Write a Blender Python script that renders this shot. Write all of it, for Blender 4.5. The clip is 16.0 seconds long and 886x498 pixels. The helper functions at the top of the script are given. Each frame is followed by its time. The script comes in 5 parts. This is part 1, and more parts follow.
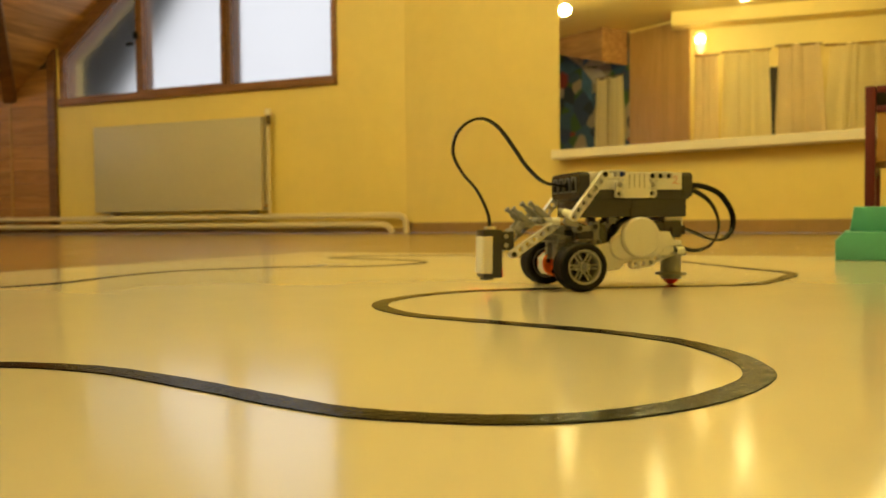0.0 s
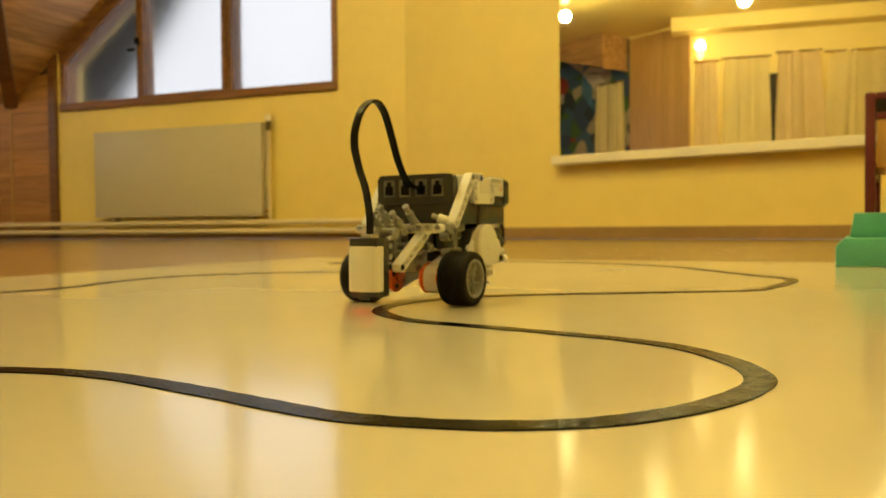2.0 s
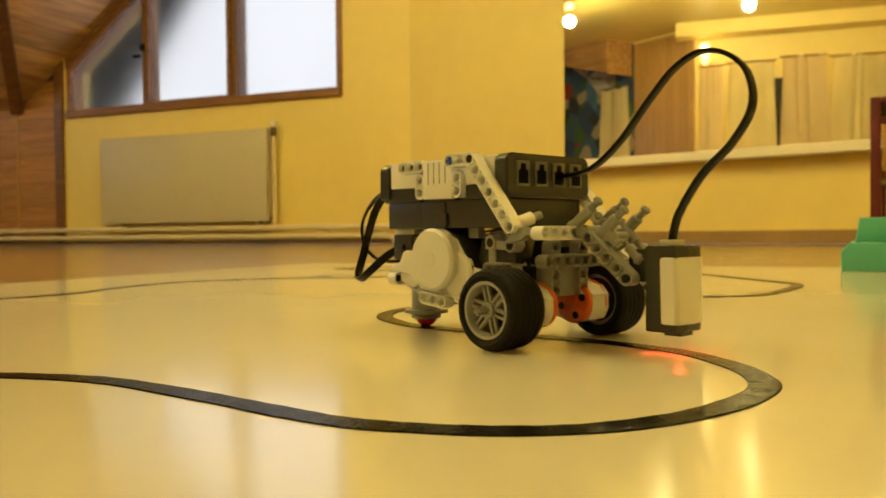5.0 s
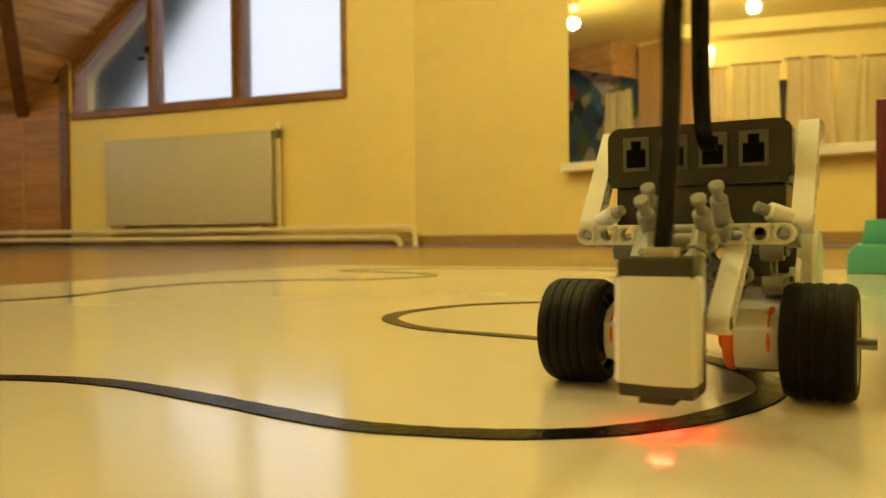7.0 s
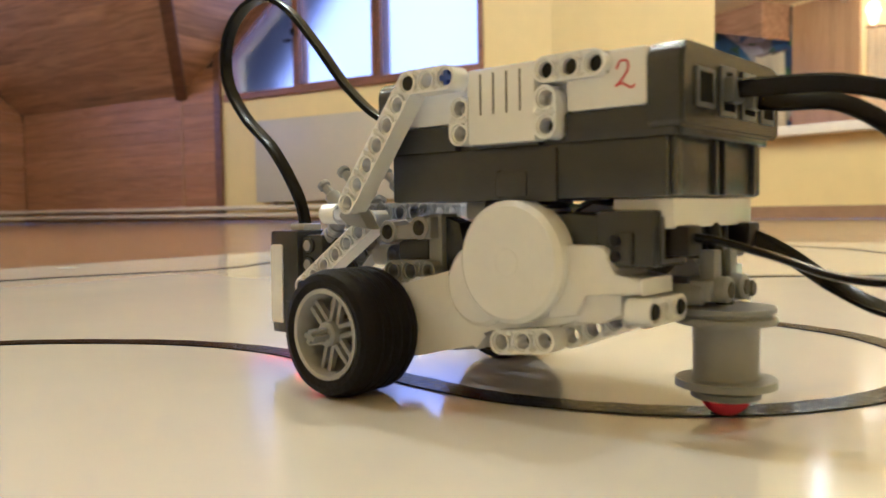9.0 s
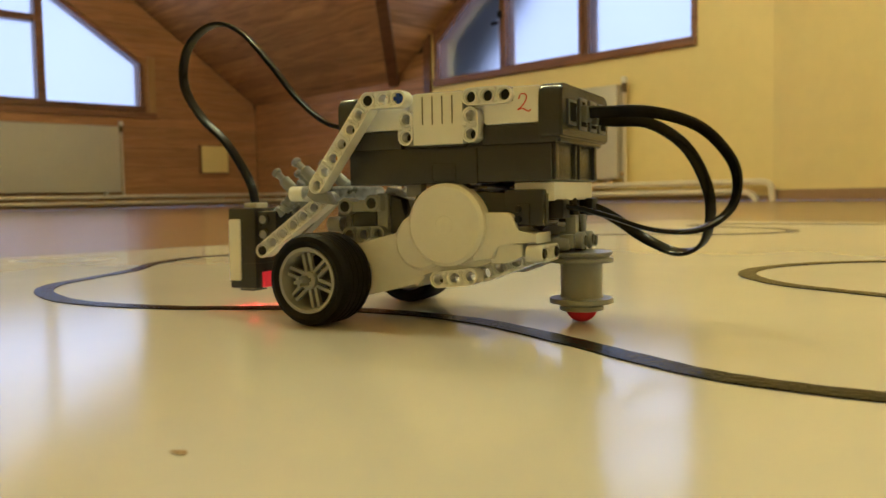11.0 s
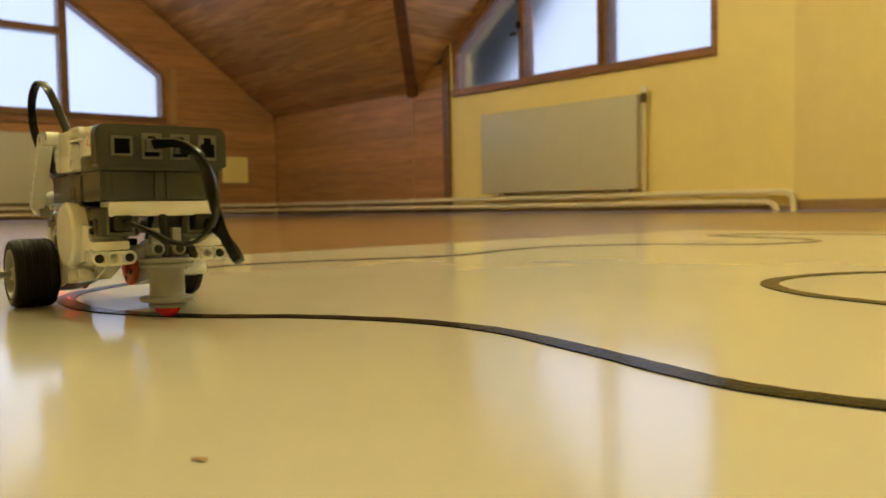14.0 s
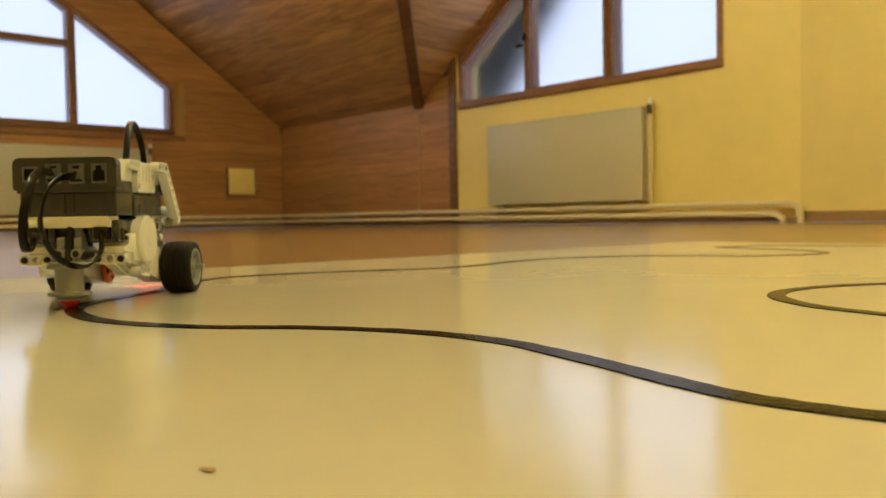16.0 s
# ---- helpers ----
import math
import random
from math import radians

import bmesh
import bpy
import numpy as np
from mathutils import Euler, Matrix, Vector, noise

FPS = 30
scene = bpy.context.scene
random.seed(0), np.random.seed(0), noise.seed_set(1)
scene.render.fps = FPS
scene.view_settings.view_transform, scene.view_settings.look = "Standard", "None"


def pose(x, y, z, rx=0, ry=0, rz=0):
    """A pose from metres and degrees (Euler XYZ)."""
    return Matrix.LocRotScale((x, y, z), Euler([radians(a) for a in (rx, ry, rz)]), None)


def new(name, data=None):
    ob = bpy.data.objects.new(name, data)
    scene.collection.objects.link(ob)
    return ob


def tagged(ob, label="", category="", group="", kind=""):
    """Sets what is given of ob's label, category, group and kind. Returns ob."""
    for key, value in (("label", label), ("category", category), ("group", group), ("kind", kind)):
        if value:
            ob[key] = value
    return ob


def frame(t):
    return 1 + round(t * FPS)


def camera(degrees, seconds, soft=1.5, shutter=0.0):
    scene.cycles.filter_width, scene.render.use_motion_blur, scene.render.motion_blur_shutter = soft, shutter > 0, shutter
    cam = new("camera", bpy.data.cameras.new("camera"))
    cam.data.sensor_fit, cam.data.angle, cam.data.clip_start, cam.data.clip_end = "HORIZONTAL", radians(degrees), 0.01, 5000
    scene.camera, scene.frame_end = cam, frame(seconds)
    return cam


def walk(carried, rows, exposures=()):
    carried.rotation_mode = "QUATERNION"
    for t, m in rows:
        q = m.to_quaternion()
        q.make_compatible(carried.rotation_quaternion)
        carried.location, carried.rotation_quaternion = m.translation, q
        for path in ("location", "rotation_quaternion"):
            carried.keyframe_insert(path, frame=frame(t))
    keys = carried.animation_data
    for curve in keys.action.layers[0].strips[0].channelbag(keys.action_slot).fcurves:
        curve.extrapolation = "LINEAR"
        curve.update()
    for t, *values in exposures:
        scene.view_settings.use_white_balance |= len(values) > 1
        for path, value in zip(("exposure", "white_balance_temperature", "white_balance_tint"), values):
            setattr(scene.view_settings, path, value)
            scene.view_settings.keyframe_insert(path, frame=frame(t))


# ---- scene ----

# ---------------------------------------------------------------- camera and its walk
EYE = 0.0617
cam = camera(56.8, 16.0, soft=1.5, shutter=0.4)
cam.data.dof.use_dof, cam.data.dof.focus_distance, cam.data.dof.aperture_fstop = True, 0.38, 20.0      # a small lens, focused on the track
PATH = [
    # t, x, y, dz (mm), yaw, pitch, roll
    (0.0, 0.6, 1.0, 0.3, -0.03, -1.89, 0.55),
    (1.0, 0.8, 1.1, 0.5, -0.07, -1.69, 0.48),
    (2.0, 0.4, 1.0, 0.2, -0.02, -1.49, 0.48),
    (3.0, 0.0, 0.0, 0.0, 0.00, -1.44, 0.47),
    (4.0, 0.4, 0.3, 0.2, 0.14, -1.20, 0.50),
    (5.0, 0.8, 0.2, 0.4, 0.32, -1.12, 0.58),
    (7.5, -0.2, 1.5, 0.5, 0.86, -0.97, 0.54),
    (8.0, 0.3, 0.2, 0.0, 1.76, -1.33, 0.37),
    (8.5, 0.0, -0.3, -0.5, 4.68, -1.95, 0.37),
    (9.0, -0.5, -0.5, 0.3, 10.14, -2.66, 0.90),
    (9.2, -1.0, -1.0, 0.2, 12.25, -2.95, 0.95),
    (11.3, -4.0, -4.2, -2.7, 25.00, -3.63, 1.08),
    (11.5, -4.1, -4.2, -2.8, 25.23, -3.56, 1.08),
    (12.0, -4.8, -3.6, -3.2, 25.50, -3.33, 1.08),
    (12.5, -5.1, -3.2, -3.5, 25.59, -3.21, 1.08),
    (13.5, -4.9, -3.6, -3.3, 25.61, -3.04, 1.08),
    (14.5, -4.5, -3.9, -3.1, 25.65, -2.87, 1.06),
    (15.0, -4.4, -4.4, -3.2, 25.77, -2.69, 1.09),
    (15.5, -4.2, -4.9, -3.1, 25.92, -2.45, 1.11),
    (16.0, -4.6, -4.7, -3.2, 26.03, -2.16, 1.05),

]
walk(cam, [(t, pose(x / 1000, y / 1000, EYE + z / 1000, 90 + p, r, w)) for t, x, y, z, w, p, r in PATH],
     exposures=[(0, -0.1, 6500, 10), (1.0, 0.0, 6500, 10), (6.5, 0.0, 6400, 10), (7.4, 0.0, 5700, 13), (8.0, 0.12, 4850, 27), (8.6, 0.38, 4220, 36), (9.2, 0.46, 4050, 41),
                (10.4, 0.2, 4300, 22), (11.3, -0.12, 4780, 22), (13.3, -0.12, 5000, 19), (14.3, 0.0, 5150, 17), (16, 0.02, 5350, 16)])

# ---------------------------------------------------------------- world, light
world = bpy.data.worlds.new("world")
scene.world = world
world.use_nodes = True
wn = world.node_tree
sky = wn.nodes.new("ShaderNodeTexSky")
sky.sky_type, sky.sun_disc, sky.sun_elevation, sky.sun_rotation = "NISHITA", False, radians(25), radians(40)
wn.links.new(sky.outputs["Color"], wn.nodes["Background"].inputs["Color"])
wn.nodes["Background"].inputs["Strength"].default_value = 0.08


LAMPC, LAMPW, CEILW = (1.0, 0.86, 0.365), 2.4, 44.5


def lamp(name, kind, m, energy, colour, **kw):
    d = bpy.data.lights.new(name, kind)
    d.energy, d.color = energy, colour
    if "radius" in kw:
        d.shadow_soft_size = kw["radius"]
    if "size" in kw:
        d.shape, d.size, d.size_y = "RECTANGLE", kw["size"][0], kw["size"][1]
    ob = new(name, d)
    ob.matrix_world = m
    return ob


# ---------------------------------------------------------------- materials
def mat(name, colour, rough=0.5, metal=0.0, vary=0.12, scale=8.0, bump=0.0, bump_scale=60.0, coat=0.0, emit=None, power=0.0, spec=0.5):
    m = bpy.data.materials.new(name)
    m.use_nodes = True
    nt = m.node_tree
    b = nt.nodes["Principled BSDF"]
    b.inputs["Roughness"].default_value, b.inputs["Metallic"].default_value = rough, metal
    b.inputs["Specular IOR Level"].default_value = spec
    b.inputs["Coat Weight"].default_value = coat
    co = nt.nodes.new("ShaderNodeTexCoord")
    n1 = nt.nodes.new("ShaderNodeTexNoise")
    n1.inputs["Scale"].default_value, n1.inputs["Detail"].default_value = scale, 6
    n2 = nt.nodes.new("ShaderNodeTexNoise")
    n2.inputs["Scale"].default_value, n2.inputs["Detail"].default_value = scale * 9, 3
    nt.links.new(co.outputs["Object"], n1.inputs["Vector"])
    nt.links.new(co.outputs["Object"], n2.inputs["Vector"])
    mx = nt.nodes.new("ShaderNodeMix")
    mx.data_type = "FLOAT"
    mx.inputs[0].default_value = 0.35
    nt.links.new(n1.outputs["Fac"], mx.inputs[2])
    nt.links.new(n2.outputs["Fac"], mx.inputs[3])
    ramp = nt.nodes.new("ShaderNodeValToRGB")
    ramp.color_ramp.elements[0].position, ramp.color_ramp.elements[1].position = 0.3, 0.7
    ramp.color_ramp.elements[0].color = (*[c * (1 - vary) for c in colour], 1)
    ramp.color_ramp.elements[1].color = (*[min(1, c * (1 + vary)) for c in colour], 1)
    nt.links.new(mx.outputs[0], ramp.inputs["Fac"])
    nt.links.new(ramp.outputs["Color"], b.inputs["Base Color"])
    if bump:
        n3 = nt.nodes.new("ShaderNodeTexNoise")
        n3.inputs["Scale"].default_value = bump_scale
        nt.links.new(co.outputs["Object"], n3.inputs["Vector"])
        bp = nt.nodes.new("ShaderNodeBump")
        bp.inputs["Strength"].default_value, bp.inputs["Distance"].default_value = bump, 0.004
        nt.links.new(n3.outputs["Fac"], bp.inputs["Height"])
        nt.links.new(bp.outputs["Normal"], b.inputs["Normal"])
    if emit:
        b.inputs["Emission Color"].default_value = (*emit, 1)
        b.inputs["Emission Strength"].default_value = power
    return m


def wood_mat(name, dark, light, stretch=(1.0, 14.0, 14.0), rough=0.35, scale=2.2, random_amount=0.25, island=False):
    """Grain that runs along the object's x axis; each board differs, by object or by island."""
    m = bpy.data.materials.new(name)
    m.use_nodes = True
    nt = m.node_tree
    b = nt.nodes["Principled BSDF"]
    b.inputs["Roughness"].default_value = rough
    co, mp, info = nt.nodes.new("ShaderNodeTexCoord"), nt.nodes.new("ShaderNodeMapping"), nt.nodes.new("ShaderNodeNewGeometry" if island else "ShaderNodeObjectInfo")
    pick = info.outputs["Random Per Island" if island else "Random"]
    mp.inputs["Scale"].default_value = stretch
    add = nt.nodes.new("ShaderNodeVectorMath")
    add.operation = "ADD"
    mul = nt.nodes.new("ShaderNodeVectorMath")
    mul.operation = "SCALE"
    mul.inputs["Scale"].default_value = 37.0
    comb = nt.nodes.new("ShaderNodeCombineXYZ")
    for k in range(3):
        nt.links.new(pick, comb.inputs[k])
    nt.links.new(comb.outputs[0], mul.inputs[0])
    nt.links.new(co.outputs["Object"], add.inputs[0])
    nt.links.new(mul.outputs[0], add.inputs[1])
    nt.links.new(add.outputs[0], mp.inputs["Vector"])
    n = nt.nodes.new("ShaderNodeTexNoise")
    n.inputs["Scale"].default_value, n.inputs["Detail"].default_value, n.inputs["Distortion"].default_value = scale, 8, 1.2
    nt.links.new(mp.outputs[0], n.inputs["Vector"])
    ramp = nt.nodes.new("ShaderNodeValToRGB")
    ramp.color_ramp.elements[0].position, ramp.color_ramp.elements[1].position = 0.3, 0.72
    ramp.color_ramp.elements[0].color, ramp.color_ramp.elements[1].color = (*dark, 1), (*light, 1)
    nt.links.new(n.outputs["Fac"], ramp.inputs["Fac"])
    hs = nt.nodes.new("ShaderNodeHueSaturation")
    mr = nt.nodes.new("ShaderNodeMapRange")
    mr.inputs["To Min"].default_value, mr.inputs["To Max"].default_value = 1 - random_amount, 1 + random_amount
    nt.links.new(pick, mr.inputs["Value"])
    nt.links.new(mr.outputs[0], hs.inputs["Value"])
    nt.links.new(ramp.outputs["Color"], hs.inputs["Color"])
    nt.links.new(hs.outputs["Color"], b.inputs["Base Color"])
    bp = nt.nodes.new("ShaderNodeBump")
    bp.inputs["Strength"].default_value, bp.inputs["Distance"].default_value = 0.15, 0.003
    nt.links.new(n.outputs["Fac"], bp.inputs["Height"])
    nt.links.new(bp.outputs["Normal"], b.inputs["Normal"])
    return m


YELLOW = mat("yellow_paint", (0.80, 0.64, 0.21), 0.45, vary=0.05, scale=1.3, bump=0.05, bump_scale=90)
WOOD = wood_mat("panel_wood", (0.28, 0.125, 0.036), (0.47, 0.235, 0.075), rough=0.48, random_amount=0.12)
ROOFWOOD = wood_mat("roof_wood", (0.27, 0.135, 0.042), (0.56, 0.31, 0.105), stretch=(0.8, 7.0, 7.0), rough=0.48, island=True)
TRIMWOOD = wood_mat("trim_wood", (0.13, 0.055, 0.02), (0.25, 0.115, 0.04), rough=0.4)
PALEWOOD = wood_mat("pale_wood", (0.36, 0.20, 0.055), (0.46, 0.275, 0.085), stretch=(14.0, 14.0, 1.0), random_amount=0.08)
CREAMRAD = mat("cream_enamel", (0.52, 0.47, 0.34), 0.35, vary=0.04, scale=3)
PIPE = mat("pipe_paint", (0.70, 0.60, 0.40), 0.4, vary=0.06, scale=5)
DARK = mat("dark_gap", (0.03, 0.025, 0.02), 0.8)
SILLWHITE = mat("white_sill", (0.82, 0.76, 0.62), 0.4, vary=0.04)
BASEBOARD = mat("baseboard_brown", (0.30, 0.185, 0.07), 0.5, vary=0.15, scale=4)
CURTAIN = mat("curtain_cloth", (0.94, 0.82, 0.44), 0.85, vary=0.05, scale=3)
CURTAINPALE = mat("curtain_cloth_pale", (0.90, 0.74, 0.42), 0.85, vary=0.06, scale=3)
TEAL = mat("teal_plastic", (0.085, 0.38, 0.31), 0.45, vary=0.08, scale=12, bump=0.1, bump_scale=200)
MAROON = mat("maroon_enamel", (0.10, 0.012, 0.022), 0.35, vary=0.12)
TAPE = mat("black_tape", (0.007, 0.0068, 0.0068), 0.12, vary=0.4, scale=60, bump=0.1, bump_scale=420, spec=0.025)
OLDBRASS = mat("old_brass", (0.10, 0.07, 0.035), 0.5, metal=0.3)
BRASS = mat("brass", (0.75, 0.50, 0.18), 0.3, metal=1.0)
BULB = mat("lit_shade", (1.0, 0.85, 0.5), 0.4, emit=(1.0, 0.62, 0.2), power=3.0)
LWHITE = mat("white_plastic", (0.78, 0.79, 0.83), 0.16, vary=0.03, scale=40)
LGREY = mat("dark_grey_plastic", (0.031, 0.033, 0.038), 0.24, vary=0.05, scale=40, bump=0.05, bump_scale=900)
LMID = mat("mid_grey_plastic", (0.25, 0.26, 0.28), 0.33, vary=0.05, scale=40)
LRIM = mat("pale_grey_plastic", (0.31, 0.32, 0.34), 0.3, vary=0.05, scale=40)
LBLACK = mat("black_plastic", (0.006, 0.006, 0.006), 0.35, spec=0.3)
LSOCKET = mat("socket_grey_plastic", (0.10, 0.105, 0.115), 0.35, vary=0.05, scale=40)
RUBBER = mat("tyre_rubber", (0.007, 0.0068, 0.0066), 0.55, vary=0.2, scale=80, bump=0.15, bump_scale=600, spec=0.14)
ORANGE = mat("orange_plastic", (0.80, 0.15, 0.02), 0.35, vary=0.04)
RED = mat("red_plastic", (0.62, 0.02, 0.02), 0.2, vary=0.04)
BLUE = mat("blue_plastic", (0.02, 0.06, 0.45), 0.3)
CABLE = mat("cable_rubber", (0.004, 0.004, 0.004), 0.24, vary=0.2, scale=100, spec=0.16)
REDGLOW = mat("red_led", (0.8, 0.05, 0.03), 0.3, emit=(1.0, 0.035, 0.015), power=190.0)
REDSOFT = mat("red_lens", (0.5, 0.02, 0.015), 0.2, emit=(1.0, 0.03, 0.02), power=0.4)
REDINK = mat("red_ink", (0.55, 0.03, 0.04), 0.5)
# dull black for the shade inside sockets, which are not hollow
SOCKSHADE = mat("socket_shade", (0.004, 0.004, 0.004), 0.9, spec=0.05)
CLEARPLUG = mat("clear_plug", (0.55, 0.55, 0.52), 0.15, vary=0.05)
MIRROR = mat("mirror_silver", (0.92, 0.90, 0.86), 0.015, metal=1.0, vary=0.0)


def floor_mat(name, colour, rough, vary, scale, coat):
    m = mat(name, colour, rough, vary=vary, scale=scale, coat=coat)
    nt = m.node_tree
    b = nt.nodes["Principled BSDF"]
    b.inputs["Coat Roughness"].default_value = 0.04
    n = nt.nodes.new("ShaderNodeTexNoise")
    n.inputs["Scale"].default_value, n.inputs["Detail"].default_value = 5.0, 5
    co = nt.nodes.new("ShaderNodeTexCoord")
    nt.links.new(co.outputs["Object"], n.inputs["Vector"])
    mr = nt.nodes.new("ShaderNodeMapRange")
    mr.inputs["To Min"].default_value, mr.inputs["To Max"].default_value = rough * 0.7, rough * 1.35
    nt.links.new(n.outputs["Fac"], mr.inputs["Value"])
    nt.links.new(mr.outputs[0], b.inputs["Roughness"])
    return m


FLOORBROWN = floor_mat("brown_linoleum", (0.215, 0.128, 0.05), 0.22, 0.12, 2.0, 0.0)
FLOORBROWN.node_tree.nodes["Principled BSDF"].inputs["Specular IOR Level"].default_value = 0.3
SHEET = floor_mat("cream_sheet", (0.56, 0.525, 0.435), 0.13, 0.025, 3.0, 0.0)


def glass_mat():
    m = bpy.data.materials.new("frosted_glass")
    m.use_nodes = True
    b = m.node_tree.nodes["Principled BSDF"]
    b.inputs["Transmission Weight"].default_value, b.inputs["Roughness"].default_value, b.inputs["IOR"].default_value = 1.0, 0.5, 1.15
    b.inputs["Base Color"].default_value = (0.96, 0.98, 1.0, 1)
    return m


GLASS = glass_mat()


def glow_mat(name, colour, power):
    m = bpy.data.materials.new(name)
    m.use_nodes = True
    nt = m.node_tree
    e = nt.nodes.new("ShaderNodeEmission")
    co, n = nt.nodes.new("ShaderNodeTexCoord"), nt.nodes.new("ShaderNodeTexNoise")
    n.inputs["Scale"].default_value = 1.2
    nt.links.new(co.outputs["Object"], n.inputs["Vector"])
    ramp = nt.nodes.new("ShaderNodeValToRGB")
    ramp.color_ramp.elements[0].color = (*[c * 0.8 for c in colour], 1)
    ramp.color_ramp.elements[1].color = (*colour, 1)
    nt.links.new(n.outputs["Fac"], ramp.inputs["Fac"])
    nt.links.new(ramp.outputs["Color"], e.inputs["Color"])
    e.inputs["Strength"].default_value = power
    nt.links.new(e.outputs[0], nt.nodes["Material Output"].inputs["Surface"])
    return m


DAYLIGHT = glow_mat("overcast_distance", (0.97, 0.965, 1.0), 1.05)


def mural_mat():
    m = mat("mural_paint", (0.1, 0.15, 0.2), 0.6)
    nt = m.node_tree
    b = nt.nodes["Principled BSDF"]
    co, v = nt.nodes.new("ShaderNodeTexCoord"), nt.nodes.new("ShaderNodeTexVoronoi")
    v.inputs["Scale"].default_value = 5.0
    nt.links.new(co.outputs["Object"], v.inputs["Vector"])
    ramp = nt.nodes.new("ShaderNodeValToRGB")
    cr = ramp.color_ramp
    cr.interpolation = "CONSTANT"
    cr.elements[0].color = (0.02, 0.035, 0.05, 1)
    cr.elements[1].position, cr.elements[1].color = 0.3, (0.04, 0.10, 0.16, 1)
    for pos, c in ((0.48, (0.05, 0.12, 0.04, 1)), (0.62, (0.35, 0.30, 0.20, 1)), (0.75, (0.25, 0.04, 0.03, 1)), (0.85, (0.03, 0.06, 0.12, 1))):
        cr.elements.new(pos).color = c
    nt.links.new(v.outputs["Color"], ramp.inputs["Fac"])
    nt.links.new(ramp.outputs["Color"], b.inputs["Base Color"])
    return m


MURAL = mural_mat()
MURALWHITE = mat("mural_white", (0.50, 0.46, 0.36), 0.6, vary=0.2, scale=6)
MURALBLUE = mat("mural_blue", (0.06, 0.16, 0.26), 0.6, vary=0.3, scale=6)

# ---------------------------------------------------------------- mesh helpers


def finish(name, bm, material, parent=None, label="", smooth=False, m=None):
    me = bpy.data.meshes.new(name)
    bmesh.ops.recalc_face_normals(bm, faces=bm.faces)
    bm.to_mesh(me)
    bm.free()
    me.materials.append(material)
    if smooth:
        for p in me.polygons:
            p.use_smooth = True
        me.set_sharp_from_angle(angle=radians(35))
    ob = new(name, me)
    if parent:
        ob.parent = parent
    if m is not None:
        ob.matrix_basis = m
    if label:
        tagged(ob, label)
    return ob


def part(name, bm, material, parent, label="", smooth=True, m=None):
    return finish(name, bm, material, parent, label, smooth, m)


def add_box(bm, lo, hi, bevel=0.0, m=None):
    vs = [bm.verts.new((x, y, z)) for x in (lo[0], hi[0]) for y in (lo[1], hi[1]) for z in (lo[2], hi[2])]
    fs = [bm.faces.new([vs[i] for i in f]) for f in ((0, 1, 3, 2), (4, 6, 7, 5), (0, 4, 5, 1), (2, 3, 7, 6), (0, 2, 6, 4), (1, 5, 7, 3))]
    if bevel:
        es = list({e for f in fs for e in f.edges})
        out = bmesh.ops.bevel(bm, geom=es, offset=bevel, segments=2, affect="EDGES", profile=0.6)
        vs = list({v for v in vs if v.is_valid} | set(out["verts"]))
    if m is not None:
        bmesh.ops.transform(bm, matrix=m, verts=vs)
    return vs


def box(lo, hi, bevel=0.0, m=None):
    bm = bmesh.new()
    add_box(bm, lo, hi, bevel, m)
    return bm


def add_prism(bm, pts, y0, y1, bevel=0.0):
    """A polygon in (x, z), from y0 to y1."""
    a = [bm.verts.new((x, y0, z)) for x, z in pts]
    b = [bm.verts.new((x, y1, z)) for x, z in pts]
    n = len(pts)
    f1, f2 = bm.faces.new(a), bm.faces.new(b[::-1])
    for i in range(n):
        bm.faces.new((a[i], b[i], b[(i + 1) % n], a[(i + 1) % n]))
    if bevel:
        bmesh.ops.bevel(bm, geom=list(f1.edges) + list(f2.edges), offset=bevel, segments=2, affect="EDGES", profile=0.6)


def prism(pts, y0, y1, bevel=0.0):
    bm = bmesh.new()
    add_prism(bm, pts, y0, y1, bevel)
    return bm


def add_lathe(bm, prof, m=None, seg=28):
    """A profile of (radius, height) turned about z, then moved by m."""
    rings = []
    for r, h in prof:
        rings.append([bm.verts.new((r * math.cos(2 * math.pi * i / seg), r * math.sin(2 * math.pi * i / seg), h)) for i in range(seg)])
    for a, b in zip(rings, rings[1:]):
        for i in range(seg):
            bm.faces.new((a[i], a[(i + 1) % seg], b[(i + 1) % seg], b[i]))
    bm.faces.new(rings[0][::-1])
    bm.faces.new(rings[-1])
    vs = [v for r in rings for v in r]
    if m is not None:
        bmesh.ops.transform(bm, matrix=m, verts=vs)


def lathe(prof, m=None, seg=28):
    bm = bmesh.new()
    add_lathe(bm, prof, m, seg)
    return bm


def rod_matrix(a, b):
    """Maps z to the line from a to b."""
    d = Vector(b) - Vector(a)
    return Matrix.Translation(a) @ d.to_track_quat("Z", "Y").to_matrix().to_4x4(), d.length


def add_rod(bm, a, b, r, seg=12):
    m, l = rod_matrix(a, b)
    c = min(r * 0.2, l * 0.2)
    add_lathe(bm, [(r - c, 0), (r, c), (r, l - c), (r - c, l)], m, seg)


def rod(a, b, r, seg=12):
    bm = bmesh.new()
    add_rod(bm, a, b, r, seg)
    return bm


def spline(pts, steps=8):
    pts = [Vector(p) for p in pts]
    out = []
    for i in range(len(pts) - 1):
        p0, p1, p2, p3 = pts[max(0, i - 1)], pts[i], pts[i + 1], pts[min(len(pts) - 1, i + 2)]
        for k in range(steps):
            t = k / steps
            out.append(0.5 * ((2 * p1) + (p2 - p0) * t + (2 * p0 - 5 * p1 + 4 * p2 - p3) * t * t + (3 * p1 - p0 - 3 * p2 + p3) * t ** 3))
    return out + [pts[-1]]


